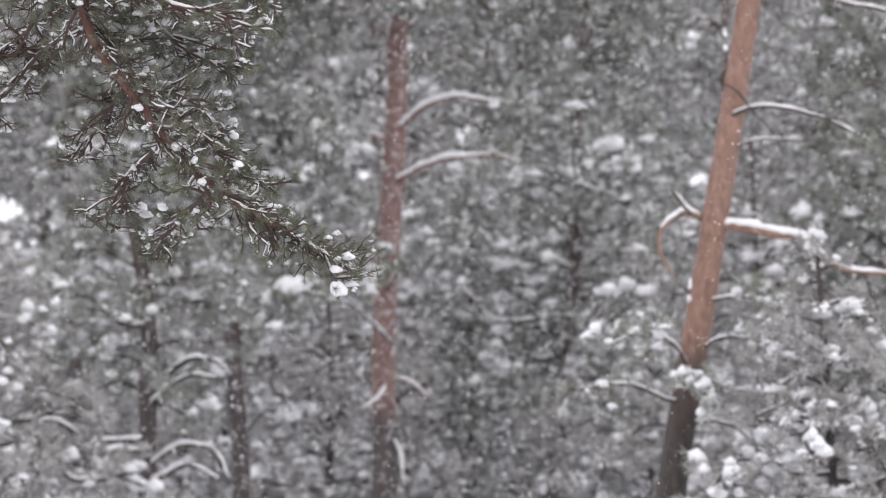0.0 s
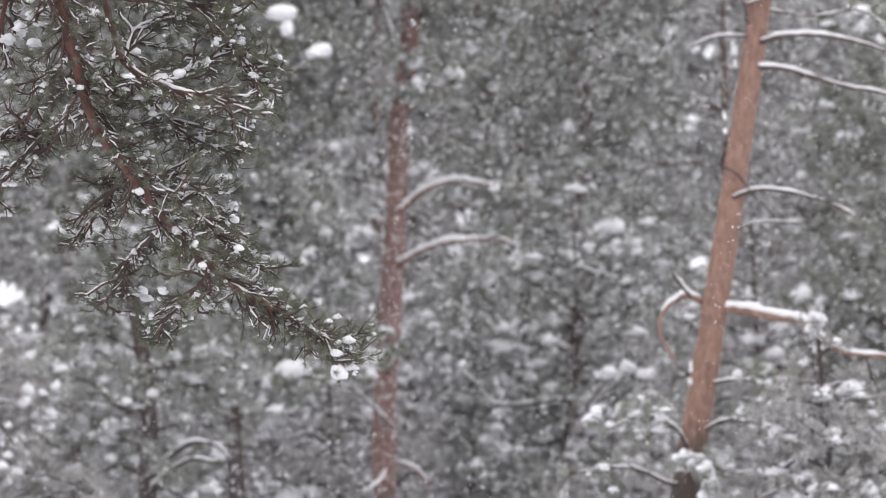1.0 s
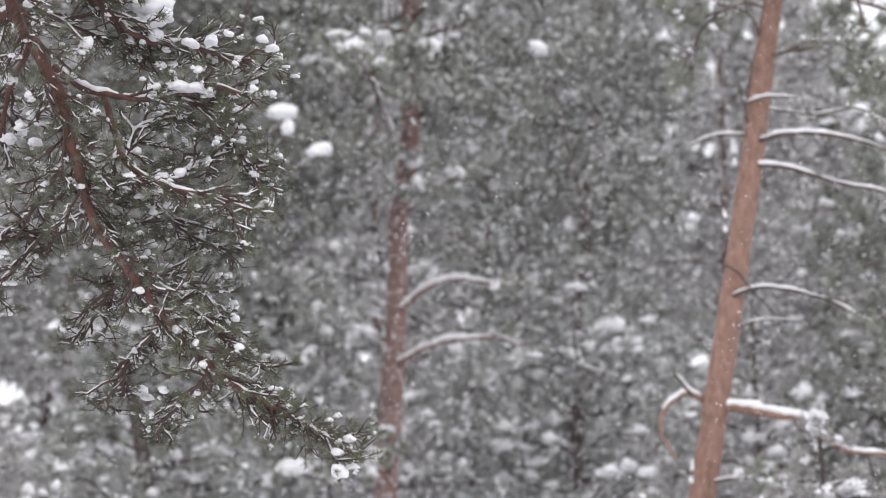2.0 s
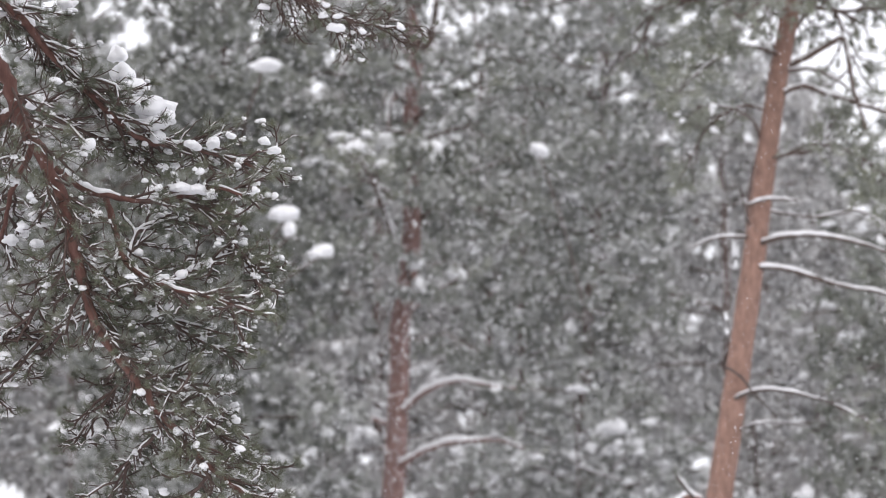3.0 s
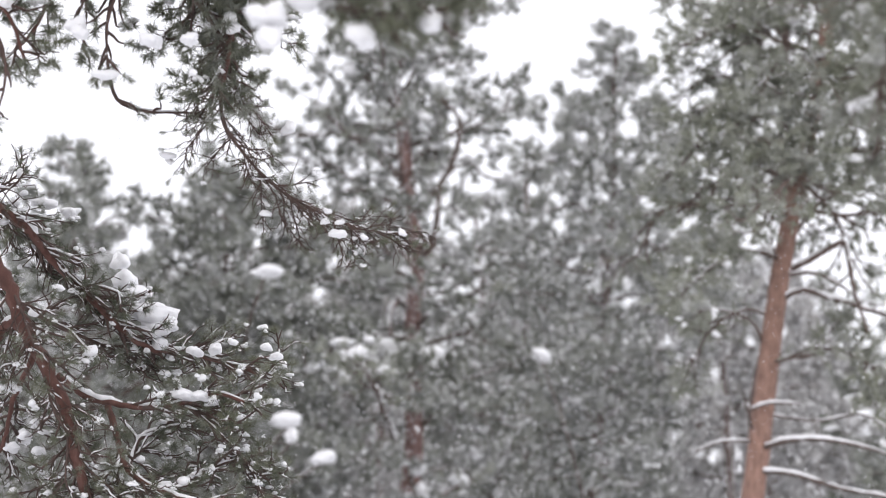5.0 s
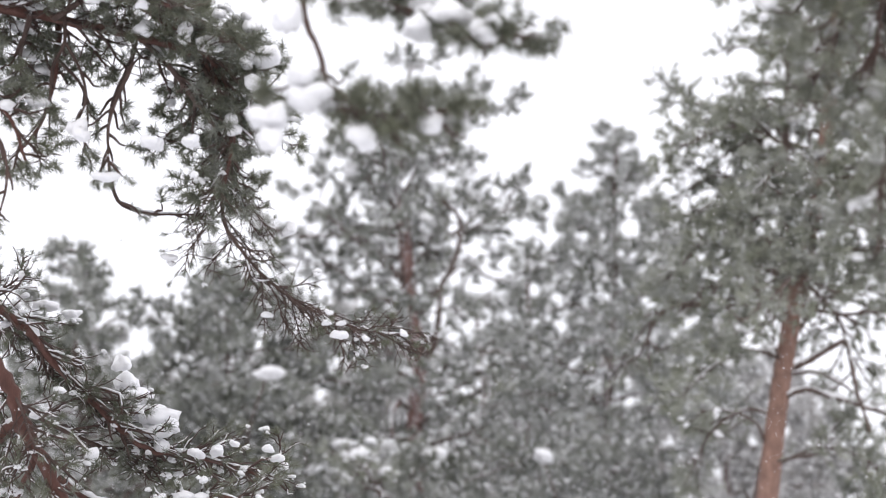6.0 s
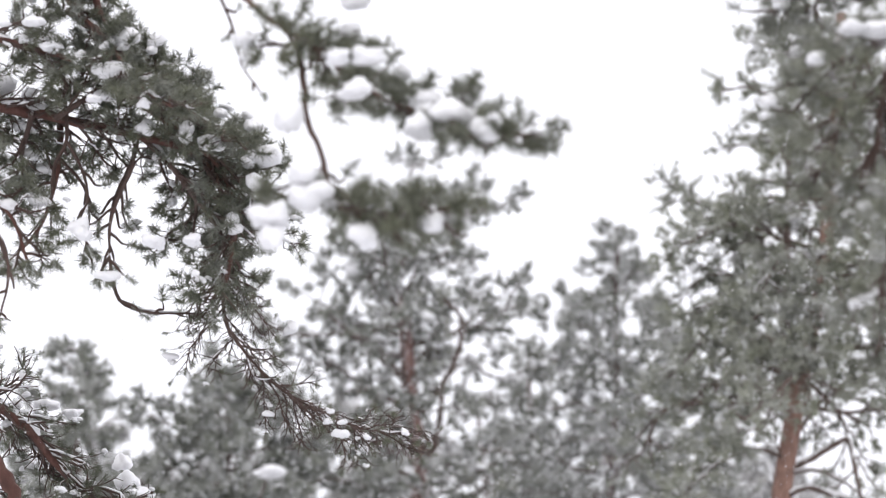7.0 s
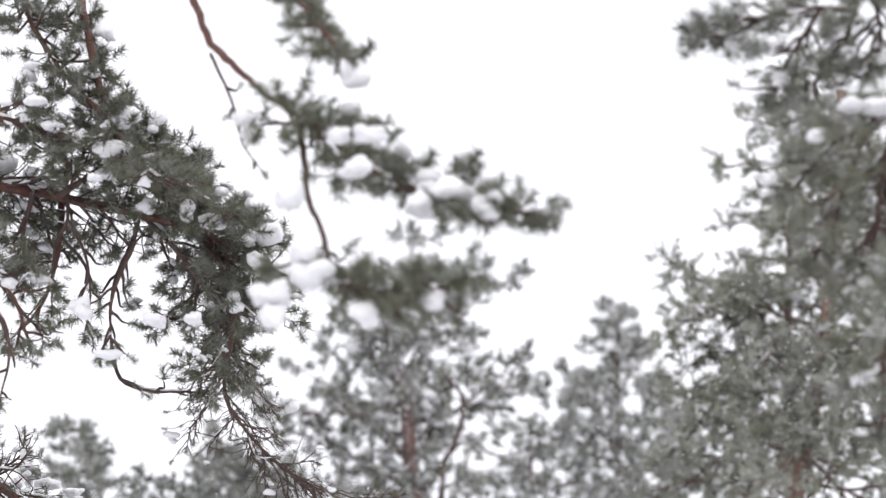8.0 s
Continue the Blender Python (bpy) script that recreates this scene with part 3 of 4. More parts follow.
    arm([(3.10, 23.00, 9.19), (3.41, 23.10, 9.42), (3.75, 23.20, 9.40), (4.09, 23.30, 9.18)], 0.016, 0.005, 0.6, 1.0, mat=BOUGH, foliage=full)
    arm([(1.98, 23.00, 2.85), (2.19, 22.88, 2.88), (2.51, 22.75, 2.85), (2.76, 22.62, 2.60), (2.95, 22.50, 2.37)], 0.018, 0.008, 1.0, 1.5)
    arm([(1.94, 23.00, 2.62), (2.19, 22.85, 2.64), (2.38, 22.70, 2.55), (2.52, 22.55, 2.39), (2.62, 22.40, 2.23)], 0.016, 0.007, 1.0, 1.5)
    arm([(1.96, 23.00, 2.80), (1.81, 22.87, 2.81), (1.49, 22.73, 2.92), (1.01, 22.60, 2.87)], 0.016, 0.007, 1.0, 1.3, foliage=few)
    low = dict(few, level=2, reach=0.34, gap=0.10, heap=0.40, lump=0.034, bed=0.5, frost=0.5)
    arm([(2.02, 23.00, 3.15), (2.25, 22.80, 3.30), (2.60, 22.50, 3.22), (2.95, 22.20, 2.95)], 0.014, 0.005, 1.0, 1.5, foliage=low)
    arm([(2.00, 22.95, 3.05), (1.85, 22.75, 3.25), (1.60, 22.55, 3.32), (1.30, 22.35, 3.20)], 0.014, 0.005, 1.0, 1.5, foliage=low)
    arm([(1.96, 22.95, 2.85), (2.02, 22.65, 2.98), (2.10, 22.35, 2.90), (2.15, 22.10, 2.70)], 0.012, 0.005, 1.0, 1.5, foliage=low)
    arm([(2.10, 23.00, 3.60), (2.40, 22.75, 3.62), (2.75, 22.50, 3.50), (3.15, 22.30, 3.35)], 0.012, 0.005, 1.0, 1.5, foliage=low)
    crown(t, rng, axis, 8.4, 11.8, 1.35, 42, "mid", BOUGH, NEEDLE_M, SNOW_FAR, 1.15, 0.25, 0.05, 0.05, 0.25, 0.7, gap=0.16, bed=0.3, profile=lambda k: 1.0 - 0.62 * k, droop=0.9)


orange_pine()

# ---- the red pine in the middle of the stand ----


def red_pine():
    rng = np.random.default_rng(23)
    t = thing("pine_tree", "straight Scots pine with dull red forked trunk, snowy boughs", "tree", "pines of the stand")
    line = [(-0.65, 35.00, 2.25), (-0.68, 35.00, 4.18), (-0.61, 35.00, 5.57), (-0.55, 35.00, 6.62), (-0.52, 35.00, 7.67), (-0.55, 35.00, 7.71), (-0.41, 35.00, 8.63), (-0.37, 35.00, 9.78), (-0.40, 35.00, 10.51), (-0.33, 35.00, 11.32), (-0.44, 35.00, 11.91), (-0.50, 35.00, 12.74), (-0.55, 35.00, 13.49)]
    axis = trunk(t, rng, [foot(line[0][0], 35)] + line, 0.17, 0.085, BARK_B, 20, 0.12, "dull red bark, dark grey near the foot")

    def arm(pts, r0, r1, cover=1.0, high=2.3, mat=BARK_B, **more):
        limb(t, rng, "limb", pts, r0 * 0.85, r1, mat, "", 0.1, 7, cover, high, snow=SNOW_FAR, needle=NEEDLE_M, spec="far", **more)
    few = dict(r0=0.008, level=1, reach=0.55, gap=0.12, droop=0.3, start=0.45, frost=0.3, heap=0.15, tuft=1.0, lump=0.05)
    arm([(-0.58, 35.00, 6.64), (-0.41, 34.84, 6.84), (-0.13, 34.68, 7.02), (0.21, 34.52, 7.09), (0.55, 34.36, 7.01), (0.89, 34.20, 6.95)], 0.042, 0.014, foliage=dict(few, start=0.75))
    arm([(-0.61, 35.00, 6.06), (-0.47, 34.84, 6.12), (-0.20, 34.68, 6.26), (0.15, 34.52, 6.34), (0.69, 34.36, 6.34), (0.99, 34.20, 6.22)], 0.046, 0.014, foliage=dict(few, start=0.8))
    arm([(-0.60, 35.00, 3.69), (-0.72, 34.75, 3.46), (-0.93, 34.50, 3.28)], 0.030, 0.016)
    arm([(-0.60, 35.00, 3.70), (-0.32, 34.75, 3.62), (-0.10, 34.50, 3.39)], 0.026, 0.014)
    arm([(-0.60, 35.00, 3.01), (-0.47, 34.80, 2.80), (-0.43, 34.60, 2.46)], 0.026, 0.014)
    arm([(-0.40, 35.00, 10.79), (-0.59, 34.87, 10.75), (-0.68, 34.73, 10.57), (-0.67, 34.60, 10.25)], 0.036, 0.02)
    arm([(-0.35, 35.00, 11.14), (-0.23, 34.87, 11.32), (-0.11, 34.73, 11.65), (-0.06, 34.60, 12.16)], 0.07, 0.03, 0.3, 0.8, mat=BOUGH)
    arm([(-0.36, 35.00, 11.14), (-0.49, 34.75, 11.32), (-0.66, 34.50, 11.41)], 0.03, 0.014)
    arm([(-0.48, 35.00, 7.96), (-0.10, 34.70, 8.22), (0.32, 34.40, 8.39)], 0.024, 0.012, foliage=few)
    arm([(-0.58, 35.00, 6.62), (-1.06, 34.77, 6.69), (-1.50, 34.53, 6.58), (-2.03, 34.30, 6.31)], 0.03, 0.012, foliage=few)
    arm([(-0.39, 35.00, 11.82), (0.08, 34.67, 12.46), (0.19, 34.33, 12.95), (-0.06, 34.00, 13.14)], 0.05, 0.02, 0.4, 0.8, mat=BOUGH, foliage=few)
    arm([(-0.46, 35.00, 12.27), (-0.99, 34.50, 12.64), (-1.47, 34.00, 12.93)], 0.04, 0.016, 0.6, 1.0, mat=BOUGH, foliage=few)
    arm([(-0.28, 35.00, 10.73), (0.36, 34.50, 10.75), (0.53, 34.00, 10.86)], 0.03, 0.014, mat=BOUGH, foliage=few)
    veil = dict(r0=0.008, level=2, reach=0.40, gap=0.12, droop=0.45, start=0.45, frost=0.3, heap=0.14, tuft=1.2, lump=0.08, bed=0.4)
    arm([(-0.65, 34.90, 4.75), (-0.50, 34.50, 5.00), (-0.62, 34.00, 4.95), (-0.95, 33.50, 4.70)], 0.022, 0.010, mat=BOUGH, foliage=veil)
    arm([(-0.40, 34.90, 9.75), (-0.55, 34.50, 9.95), (-0.45, 34.00, 9.90), (-0.20, 33.50, 9.70)], 0.022, 0.010, mat=BOUGH, foliage=veil)
    for p, s in zip([(-1.10, 30.50, 9.14), (-0.94, 30.50, 9.02), (-1.53, 30.50, 4.41)], [(0.15, 0.15, 0.08), (0.13, 0.12, 0.12), (0.22, 0.18, 0.18)]):
        arm([(-0.55, 34.9, p[2] - 0.3), ((p[0] - 0.55) / 2, 32.8, p[2]), (p[0], p[1], p[2] - 0.05)], 0.020, 0.012, mat=BOUGH, heaps=[(p, s)], foliage=dict(few, start=0.6))
    crown(t, rng, axis, 9.0, 14.0, 2.1, 38, "far", BOUGH, NEEDLE_F, SNOW_FAR, 1.4, 0.34, 0.12, 0.05, 0.45, 0.3, gap=0.22, bed=0.6, profile=lambda k: 0.62 + 0.3 * k if k < 0.8 else 0.86 - 1.2 * (k - 0.8))
    crown(t, rng, axis, 7.4, 9.0, 1.3, 5, "far", BOUGH, NEEDLE_F, SNOW_FAR, 1.2, 0.25, 0.08, 0.07, 0.2, 0.5, gap=0.22, bed=0.6)


red_pine()

# ---- other pines behind ----


def stand_pine(label, line, y, r0, r1, seed, bark_mat, crowns, spec="far", needle=None, clumps=(), twigs=True, boughs=()):
    rng = np.random.default_rng(seed)
    t = thing("pine_tree", label, "tree", "pines of the stand")
    axis = trunk(t, rng, [foot(line[0][0], y)] + line, r0, r1, bark_mat, 14, 0.2)
    for z0, z1, radius, limbs, tuft, frost, heap, lump, gap in crowns:
        crown(t, rng, axis, z0, z1, radius, limbs, spec, BOUGH, needle or NEEDLE_F, SNOW_FAR, tuft, frost, heap, lump, gap=gap, twigs=twigs, bed=0.6)
    for pts in boughs:
        limb(t, rng, "limb", pts, 0.030, 0.012, BOUGH, "", 0.08, 6, 1.0, 2.0, snow=SNOW_FAR)
    for i, (p, s) in enumerate(clumps):
        z = p[2] - 0.5
        o = (np.interp(z, axis[:, 2], axis[:, 0]), np.interp(z, axis[:, 2], axis[:, 1]), z)
        limb(t, rng, "limb", [o, ((o[0] + p[0]) / 2, (o[1] + p[1]) / 2, p[2] - 0.1), (p[0], p[1], p[2] - 0.4 * s[2])], 0.025, 0.012, BOUGH, "", 0.1, 6, 0.8, 1.2, snow=SNOW_FAR)
        part("snow_clump", heap_mesh("snow_clump", s, seed + i, SNOW_FAR), t, "large clump of snow on a bough").location = p


stand_pine("slender dark pine with narrow snow-laden crown", [(1.71, 42.00, 2.39), (1.92, 42.00, 4.71), (2.02, 42.00, 6.37), (2.13, 42.00, 8.47), (2.14, 42.00, 8.85), (2.28, 42.00, 10.56), (2.39, 42.00, 11.86), (2.50, 42.00, 13.62), (2.60, 42.00, 14.96), (2.58, 42.00, 15.29), (2.66, 42.00, 16.75)],
           42, 0.15, 0.03, 31, BARK_G, boughs=[[(1.96, 42.00, 5.54), (2.30, 41.33, 5.85), (2.58, 40.67, 5.86), (3.01, 40.00, 5.69)], [(2.09, 42.00, 7.38), (1.84, 41.00, 7.07), (1.95, 40.00, 6.74), (2.44, 39.00, 6.44)], [(1.84, 42.00, 3.39), (1.67, 41.00, 3.42), (1.43, 40.00, 3.14)], [(1.83, 42.00, 3.30), (2.11, 41.00, 3.47), (2.38, 40.00, 3.46)], [(1.84, 42.00, 5.04), (0.82, 40.67, 4.85), (0.48, 39.33, 5.05), (0.16, 38.00, 5.16)]],
           crowns=[(9.0, 16.95, 2.0, 76, 1.5, 0.3, 0.14, 0.045, 0.23), (3.5, 9.0, 2.3, 44, 1.5, 0.8, 0.34, 0.078, 0.25)], clumps=list(zip([(1.14, 33.00, 9.60), (1.92, 33.00, 4.61), (2.15, 33.00, 4.67), (2.38, 33.00, 4.60), (1.52, 33.00, 6.76)], [(0.16, 0.2, 0.14), (0.14, 0.2, 0.12), (0.18, 0.2, 0.12), (0.14, 0.15, 0.12), (0.16, 0.14, 0.07)])), twigs=False)
stand_pine("dark-trunked pine with bushy snow-dusted crown", [(-2.25, 33.00, 2.21), (-2.35, 33.00, 3.70), (-2.45, 33.00, 5.34), (-2.53, 33.00, 6.32), (-2.44, 33.00, 8.64), (-2.58, 33.00, 10.70), (-2.64, 33.00, 11.64), (-2.74, 33.00, 11.85)],
           33, 0.13, 0.03, 37, BARK_G, [(4.5, 7.5, 1.6, 36, 1.45, 0.9, 0.36, 0.072, 0.2), (7.5, 12.0, 1.8, 58, 1.45, 0.3, 0.12, 0.045, 0.2)], clumps=list(zip([(-1.66, 29.60, 8.07), (-1.60, 29.60, 7.91), (-1.29, 29.60, 7.67), (-1.92, 29.60, 9.68)], [(0.21, 0.18, 0.16), (0.10, 0.1, 0.15), (0.18, 0.14, 0.11), (0.20, 0.14, 0.10)])), twigs=False)
stand_pine("dark-trunked pine with snowy lower boughs", [(-3.02, 30.00, 2.15), (-3.04, 30.00, 3.22), (-3.09, 30.00, 4.40), (-3.61, 30.00, 6.78), (-3.83, 30.00, 8.61), (-4.06, 30.00, 10.64)],
           30, 0.12, 0.03, 41, BARK_G, [(3.0, 6.2, 1.5, 26, 1.2, 0.8, 0.32, 0.070, 0.22), (6.2, 11.3, 1.3, 44, 1.4, 0.3, 0.15, 0.045, 0.2)],
           boughs=[[(-3.04, 30.00, 3.22), (-2.60, 29.53, 3.54), (-2.27, 29.07, 3.51), (-2.07, 28.60, 3.34)], [(-3.03, 30.00, 3.10), (-2.58, 29.30, 3.36), (-2.21, 28.60, 3.31)], [(-3.03, 30.00, 2.45), (-2.65, 29.53, 2.67), (-2.26, 29.07, 2.60), (-2.08, 28.60, 2.30)], [(-3.02, 30.00, 2.28), (-2.56, 29.30, 2.46), (-2.17, 28.60, 2.30)], [(-3.07, 30.00, 2.45), (-3.73, 29.47, 2.32), (-4.07, 28.93, 2.76), (-4.43, 28.40, 2.57)], [(-3.05, 30.00, 2.75), (-3.56, 29.47, 2.72), (-3.90, 28.93, 2.90), (-4.44, 28.40, 2.79)], [(-3.05, 30.00, 2.63), (-3.40, 29.53, 2.61), (-3.48, 29.07, 2.37), (-3.31, 28.60, 2.13)]])
stand_pine("thin pine rising close behind the orange trunk", [(1.96, 24.20, 2.06), (2.13, 24.20, 3.39), (2.31, 24.20, 4.33), (2.45, 24.20, 5.32), (2.63, 24.20, 6.30), (2.68, 24.20, 7.11), (2.85, 24.20, 7.76), (2.96, 24.20, 8.27), (2.98, 24.20, 8.75), (2.99, 24.20, 9.16), (3.01, 24.20, 9.74), (3.06, 24.20, 10.54), (3.14, 24.20, 11.36)],
           24.2, 0.075, 0.03, 43, BARK_G, [(10.2, 12.6, 0.9, 22, 1.1, 0.15, 0.06, 0.05, 0.18)], "mid", NEEDLE_M)
stand_pine("pine with snowy crown behind the thin trunks", [(4.93, 31.00, 2.19), (4.99, 31.00, 4.52), (5.06, 31.00, 6.95), (5.17, 31.00, 9.60)], 31, 0.10, 0.012, 44, BARK_G, [(2.5, 9.7, 1.5, 62, 1.2, 0.2, 0.08, 0.06, 0.22)])

stand_pine("pine with pale snowy crown between two taller ones", [(1.35, 46.00, 4.0), (1.30, 46.00, 9.0), (1.38, 46.00, 16.2)], 46, 0.13, 0.03, 47, BARK_G, [(6.0, 16.4, 1.8, 70, 1.5, 0.3, 0.14, 0.05, 0.24)], twigs=False)

# ---- young pines and the closed stand behind ----


def young_pine(x, y, h, seed, radius, label, spec="far", tuft=1.2, heap=0.16, lump=0.042, limbs=44, gap=0.25, twigs=True):
    rng = np.random.default_rng(seed)
    t = thing("young_pine", label, "tree", "young pines")
    axis = trunk(t, rng, [foot(x, y), (x + 0.1, y, h * 0.5), (x, y, h)], 0.03 + 0.008 * h, 0.015, BARK_G, 10, 0.25)
    crown(t, rng, axis, 0.12 * h, h * 0.99, radius, limbs, spec, BARK_G, NEEDLE_Y, SNOW_FAR, tuft, 0.75, heap * 2.6, lump * 1.6, 0.15, 0.7, gap=gap, bed=1.1, twigs=twigs)


young_pine(2.85, 21.6, 3.9, 51, 1.25, "young pine bowed under snow at the foot of a trunk", "mid", 1.2, 0.22, 0.029, 50, 0.16)
young_pine(0.4, 43.5, 8.0, 53, 1.9, "young pine with snow on every bough")
young_pine(-1.5, 37.0, 6.4, 54, 1.8, "young pine with snow on every bough")
young_pine(-4.4, 27.0, 4.6, 55, 1.7, "young pine thick with snow")
young_pine(3.6, 33.0, 6.4, 56, 1.8, "young pine with snow on every bough")
young_pine(-3.0, 39.0, 8.4, 57, 2.0, "half-grown pine loaded with snow", twigs=False)
young_pine(2.7, 38.0, 5.6, 58, 1.7, "young pine loaded with snow", twigs=False)
young_pine(6.0, 37.0, 8.2, 59, 2.1, "half-grown pine loaded with snow", twigs=False)
young_pine(-6.4, 36.0, 7.0, 60, 2.0, "half-grown pine loaded with snow", twigs=False)
young_pine(-0.6, 44.0, 9.6, 61, 2.2, "half-grown pine loaded with snow", twigs=False)

rng = np.random.default_rng(77)
for i in range(26):
    back = i >= 18
    y = 76 + 6 * (i % 2) if back else 52 + 5.5 * (i % 4) + rng.uniform(-2, 2)
    x = (-15 + 30 * (i - 17.5) / 8 if back else -12.5 + 25 * (i + 0.5) / 18) + rng.uniform(-0.6, 0.6)
    h = 1.6 + y * ((0.262 if x > 0.115 * y else 0.290) + 0.012 * rng.standard_normal()) * (0.92 if back else 1.0)
    stand_pine("tall pine of the closed stand, grey with snow", [(x, y, 0.3 * h), (x + rng.uniform(-0.4, 0.4), y, 0.7 * h), (x, y, h)], y, 0.16, 0.04, 100 + i, BARK_G,
               [(0.10 * h, 0.42 * h, 2.8, 22, 2.7 if back else 1.65, 0.75, 0.40, 0.115, 0.36), (0.42 * h, h, 2.8, 22 if back else 30, 2.7 if back else 1.6, 0.4, 0.12, 0.075, 0.36)], "wall", NEEDLE_W, (), False)

# ---- the near pine whose boughs hang into view from one side ----


def near_pine():
    rng = np.random.default_rng(5)
    t = thing("pine_tree", "near Scots pine with drooping boughs thick with snow", "tree", "near pines")
    trunk(t, rng, [foot(-3.0, 9.2), (-2.95, 9.2, 2.5), (-2.8, 9.2, 5.5), (-2.75, 9.2, 8.0), (-2.8, 9.2, 11.0)], 0.19, 0.06, BARK_A, 20, 0.1, "rough pine bark")

    def arm(pts, r0, r1, mat=BARK_N, cover=0.85, high=1.0, **more):
        f = more.get("foliage")
        thick = bool(f) and (f if isinstance(f, dict) else f[0])["tuft"] > 0.9
        limb(t, rng, "limb", pts, r0, r1, TWIG if r0 < 0.0115 else mat, "", 0.03, 9, cover, high, spec="bough" if thick else "near", **more)
    fine = dict(r0=0.0060, level=2, reach=0.38, gap=0.029, droop=0.28, start=0.3, frost=0.0, heap=0.15, tuft=0.70, lump=0.0110, bed=0.15, back=0.9, dense=0.15, tips=0.7)
    # the long hanging bough
    arm([(-2.8, 9.3, 5.2)] + [(-2.201, 9.60, 4.778), (-1.782, 9.63, 4.540), (-1.540, 9.66, 4.232), (-1.470, 9.69, 4.068), (-1.392, 9.72, 3.934), (-1.322, 9.75, 3.780), (-1.272, 9.78, 3.606), (-1.248, 9.82, 3.492), (-1.194, 9.85, 3.339), (-1.076, 9.88, 3.185), (-0.884, 9.91, 2.952), (-0.708, 9.94, 2.798), (-0.512, 9.97, 2.698), (-0.355, 10.00, 2.607)], 0.043, 0.003, cover=0.8, high=0.7, taper=0.9,
        foliage=[dict(fine, start=0.45, reach=0.36), dict(fine, start=0.55, reach=0.22, level=1, gap=0.02), dict(fine, start=0.82, reach=0.22, gap=0.05, tuft=0.7, dense=0.4, back=0.2)],
        heaps=[(p, s) for p, s in zip([(-0.346, 9.90, 2.503), (-0.356, 9.90, 2.567), (-1.415, 9.90, 4.096), (-1.463, 9.90, 4.158)], [(0.035, 0.04, 0.05), (0.03, 0.03, 0.025), (0.045, 0.04, 0.025), (0.03, 0.035, 0.03)])])
    arm([(-1.379, 10.00, 3.955), (-1.272, 9.97, 3.869), (-1.187, 9.93, 3.841), (-1.063, 9.90, 3.813), (-0.902, 9.87, 3.826), (-0.800, 9.83, 3.849), (-0.698, 9.80, 3.811)], 0.014, 0.005, cover=1.0, high=1.4, foliage=dict(fine, start=0.4, reach=0.26),
        heaps=[(p, s) for p, s in zip([(-0.912, 9.80, 3.835), (-0.856, 9.80, 3.831)], [(0.055, 0.05, 0.035), (0.045, 0.05, 0.032)])])
    arm([(-1.199, 10.00, 3.845), (-1.149, 9.94, 3.699), (-1.106, 9.88, 3.585), (-0.969, 9.82, 3.493), (-0.807, 9.76, 3.442), (-0.646, 9.70, 3.381)], 0.013, 0.004, cover=1.0, high=1.2, foliage=dict(fine, start=0.2, reach=0.30))
    arm([(-1.119, 10.10, 3.588), (-0.984, 10.20, 3.442), (-0.869, 10.30, 3.377), (-0.753, 10.40, 3.352)], 0.008, 0.003, cover=1.0, foliage=dict(fine, start=0.1, reach=0.26))
    arm([(-0.924, 9.90, 3.833), (-0.788, 9.97, 3.725), (-0.691, 10.03, 3.616), (-0.637, 10.10, 3.506)], 0.007, 0.003, cover=1.0, foliage=dict(fine, start=0.1, reach=0.22))
    arm([(-0.987, 9.90, 3.509), (-0.866, 9.97, 3.593), (-0.732, 10.03, 3.647), (-0.634, 10.10, 3.599)], 0.007, 0.003, cover=1.0, foliage=dict(fine, start=0.1, reach=0.22))
    arm([(-1.119, 10.00, 3.609), (-1.083, 10.10, 3.754), (-0.951, 10.20, 3.817), (-0.795, 10.30, 3.860)], 0.007, 0.003, cover=1.0, foliage=dict(fine, start=0.1, reach=0.22))
    arm([(-1.070, 10.20, 3.206), (-0.989, 10.30, 3.253), (-0.874, 10.40, 3.206), (-0.797, 10.50, 3.096)], 0.007, 0.003, cover=1.0, foliage=dict(fine, start=0.1, reach=0.24))
    arm([(-1.257, 10.10, 3.445), (-1.434, 10.23, 3.386), (-1.572, 10.37, 3.264), (-1.693, 10.50, 3.201)], 0.009, 0.003, cover=0.8, foliage=dict(fine, start=0.15, reach=0.30))
    arm([(-0.962, 10.10, 3.059), (-1.095, 10.23, 2.956), (-1.189, 10.37, 2.849), (-1.224, 10.50, 2.782)], 0.008, 0.003, cover=0.8, foliage=dict(fine, start=0.1, reach=0.24))
    arm([(-0.800, 10.10, 2.898), (-0.890, 10.23, 2.813), (-0.983, 10.37, 2.746), (-1.056, 10.50, 2.678)], 0.007, 0.003, cover=0.8, foliage=dict(fine, start=0.1, reach=0.20))
    arm([(-1.014, 10.00, 3.145), (-0.860, 10.07, 3.075), (-0.723, 10.13, 2.942), (-0.626, 10.20, 2.890)], 0.007, 0.003, cover=0.8, foliage=dict(fine, start=0.1, reach=0.22))
    arm([(-1.565, 10.10, 4.256), (-1.443, 10.27, 4.214), (-1.274, 10.43, 4.170), (-1.078, 10.60, 4.123)], 0.010, 0.003, cover=0.8, foliage=dict(fine, start=0.2, reach=0.28))
    arm([(-1.738, 10.10, 4.490), (-1.671, 10.23, 4.334), (-1.665, 10.37, 4.175), (-1.722, 10.50, 4.012)], 0.010, 0.003, cover=0.8, foliage=dict(fine, start=0.1, reach=0.26))
    arm([(-1.290, 10.00, 3.640), (-1.367, 10.07, 3.582), (-1.453, 10.13, 3.471), (-1.530, 10.20, 3.360)], 0.011, 0.004, cover=0.8, foliage=dict(fine, start=0.2, reach=0.3))
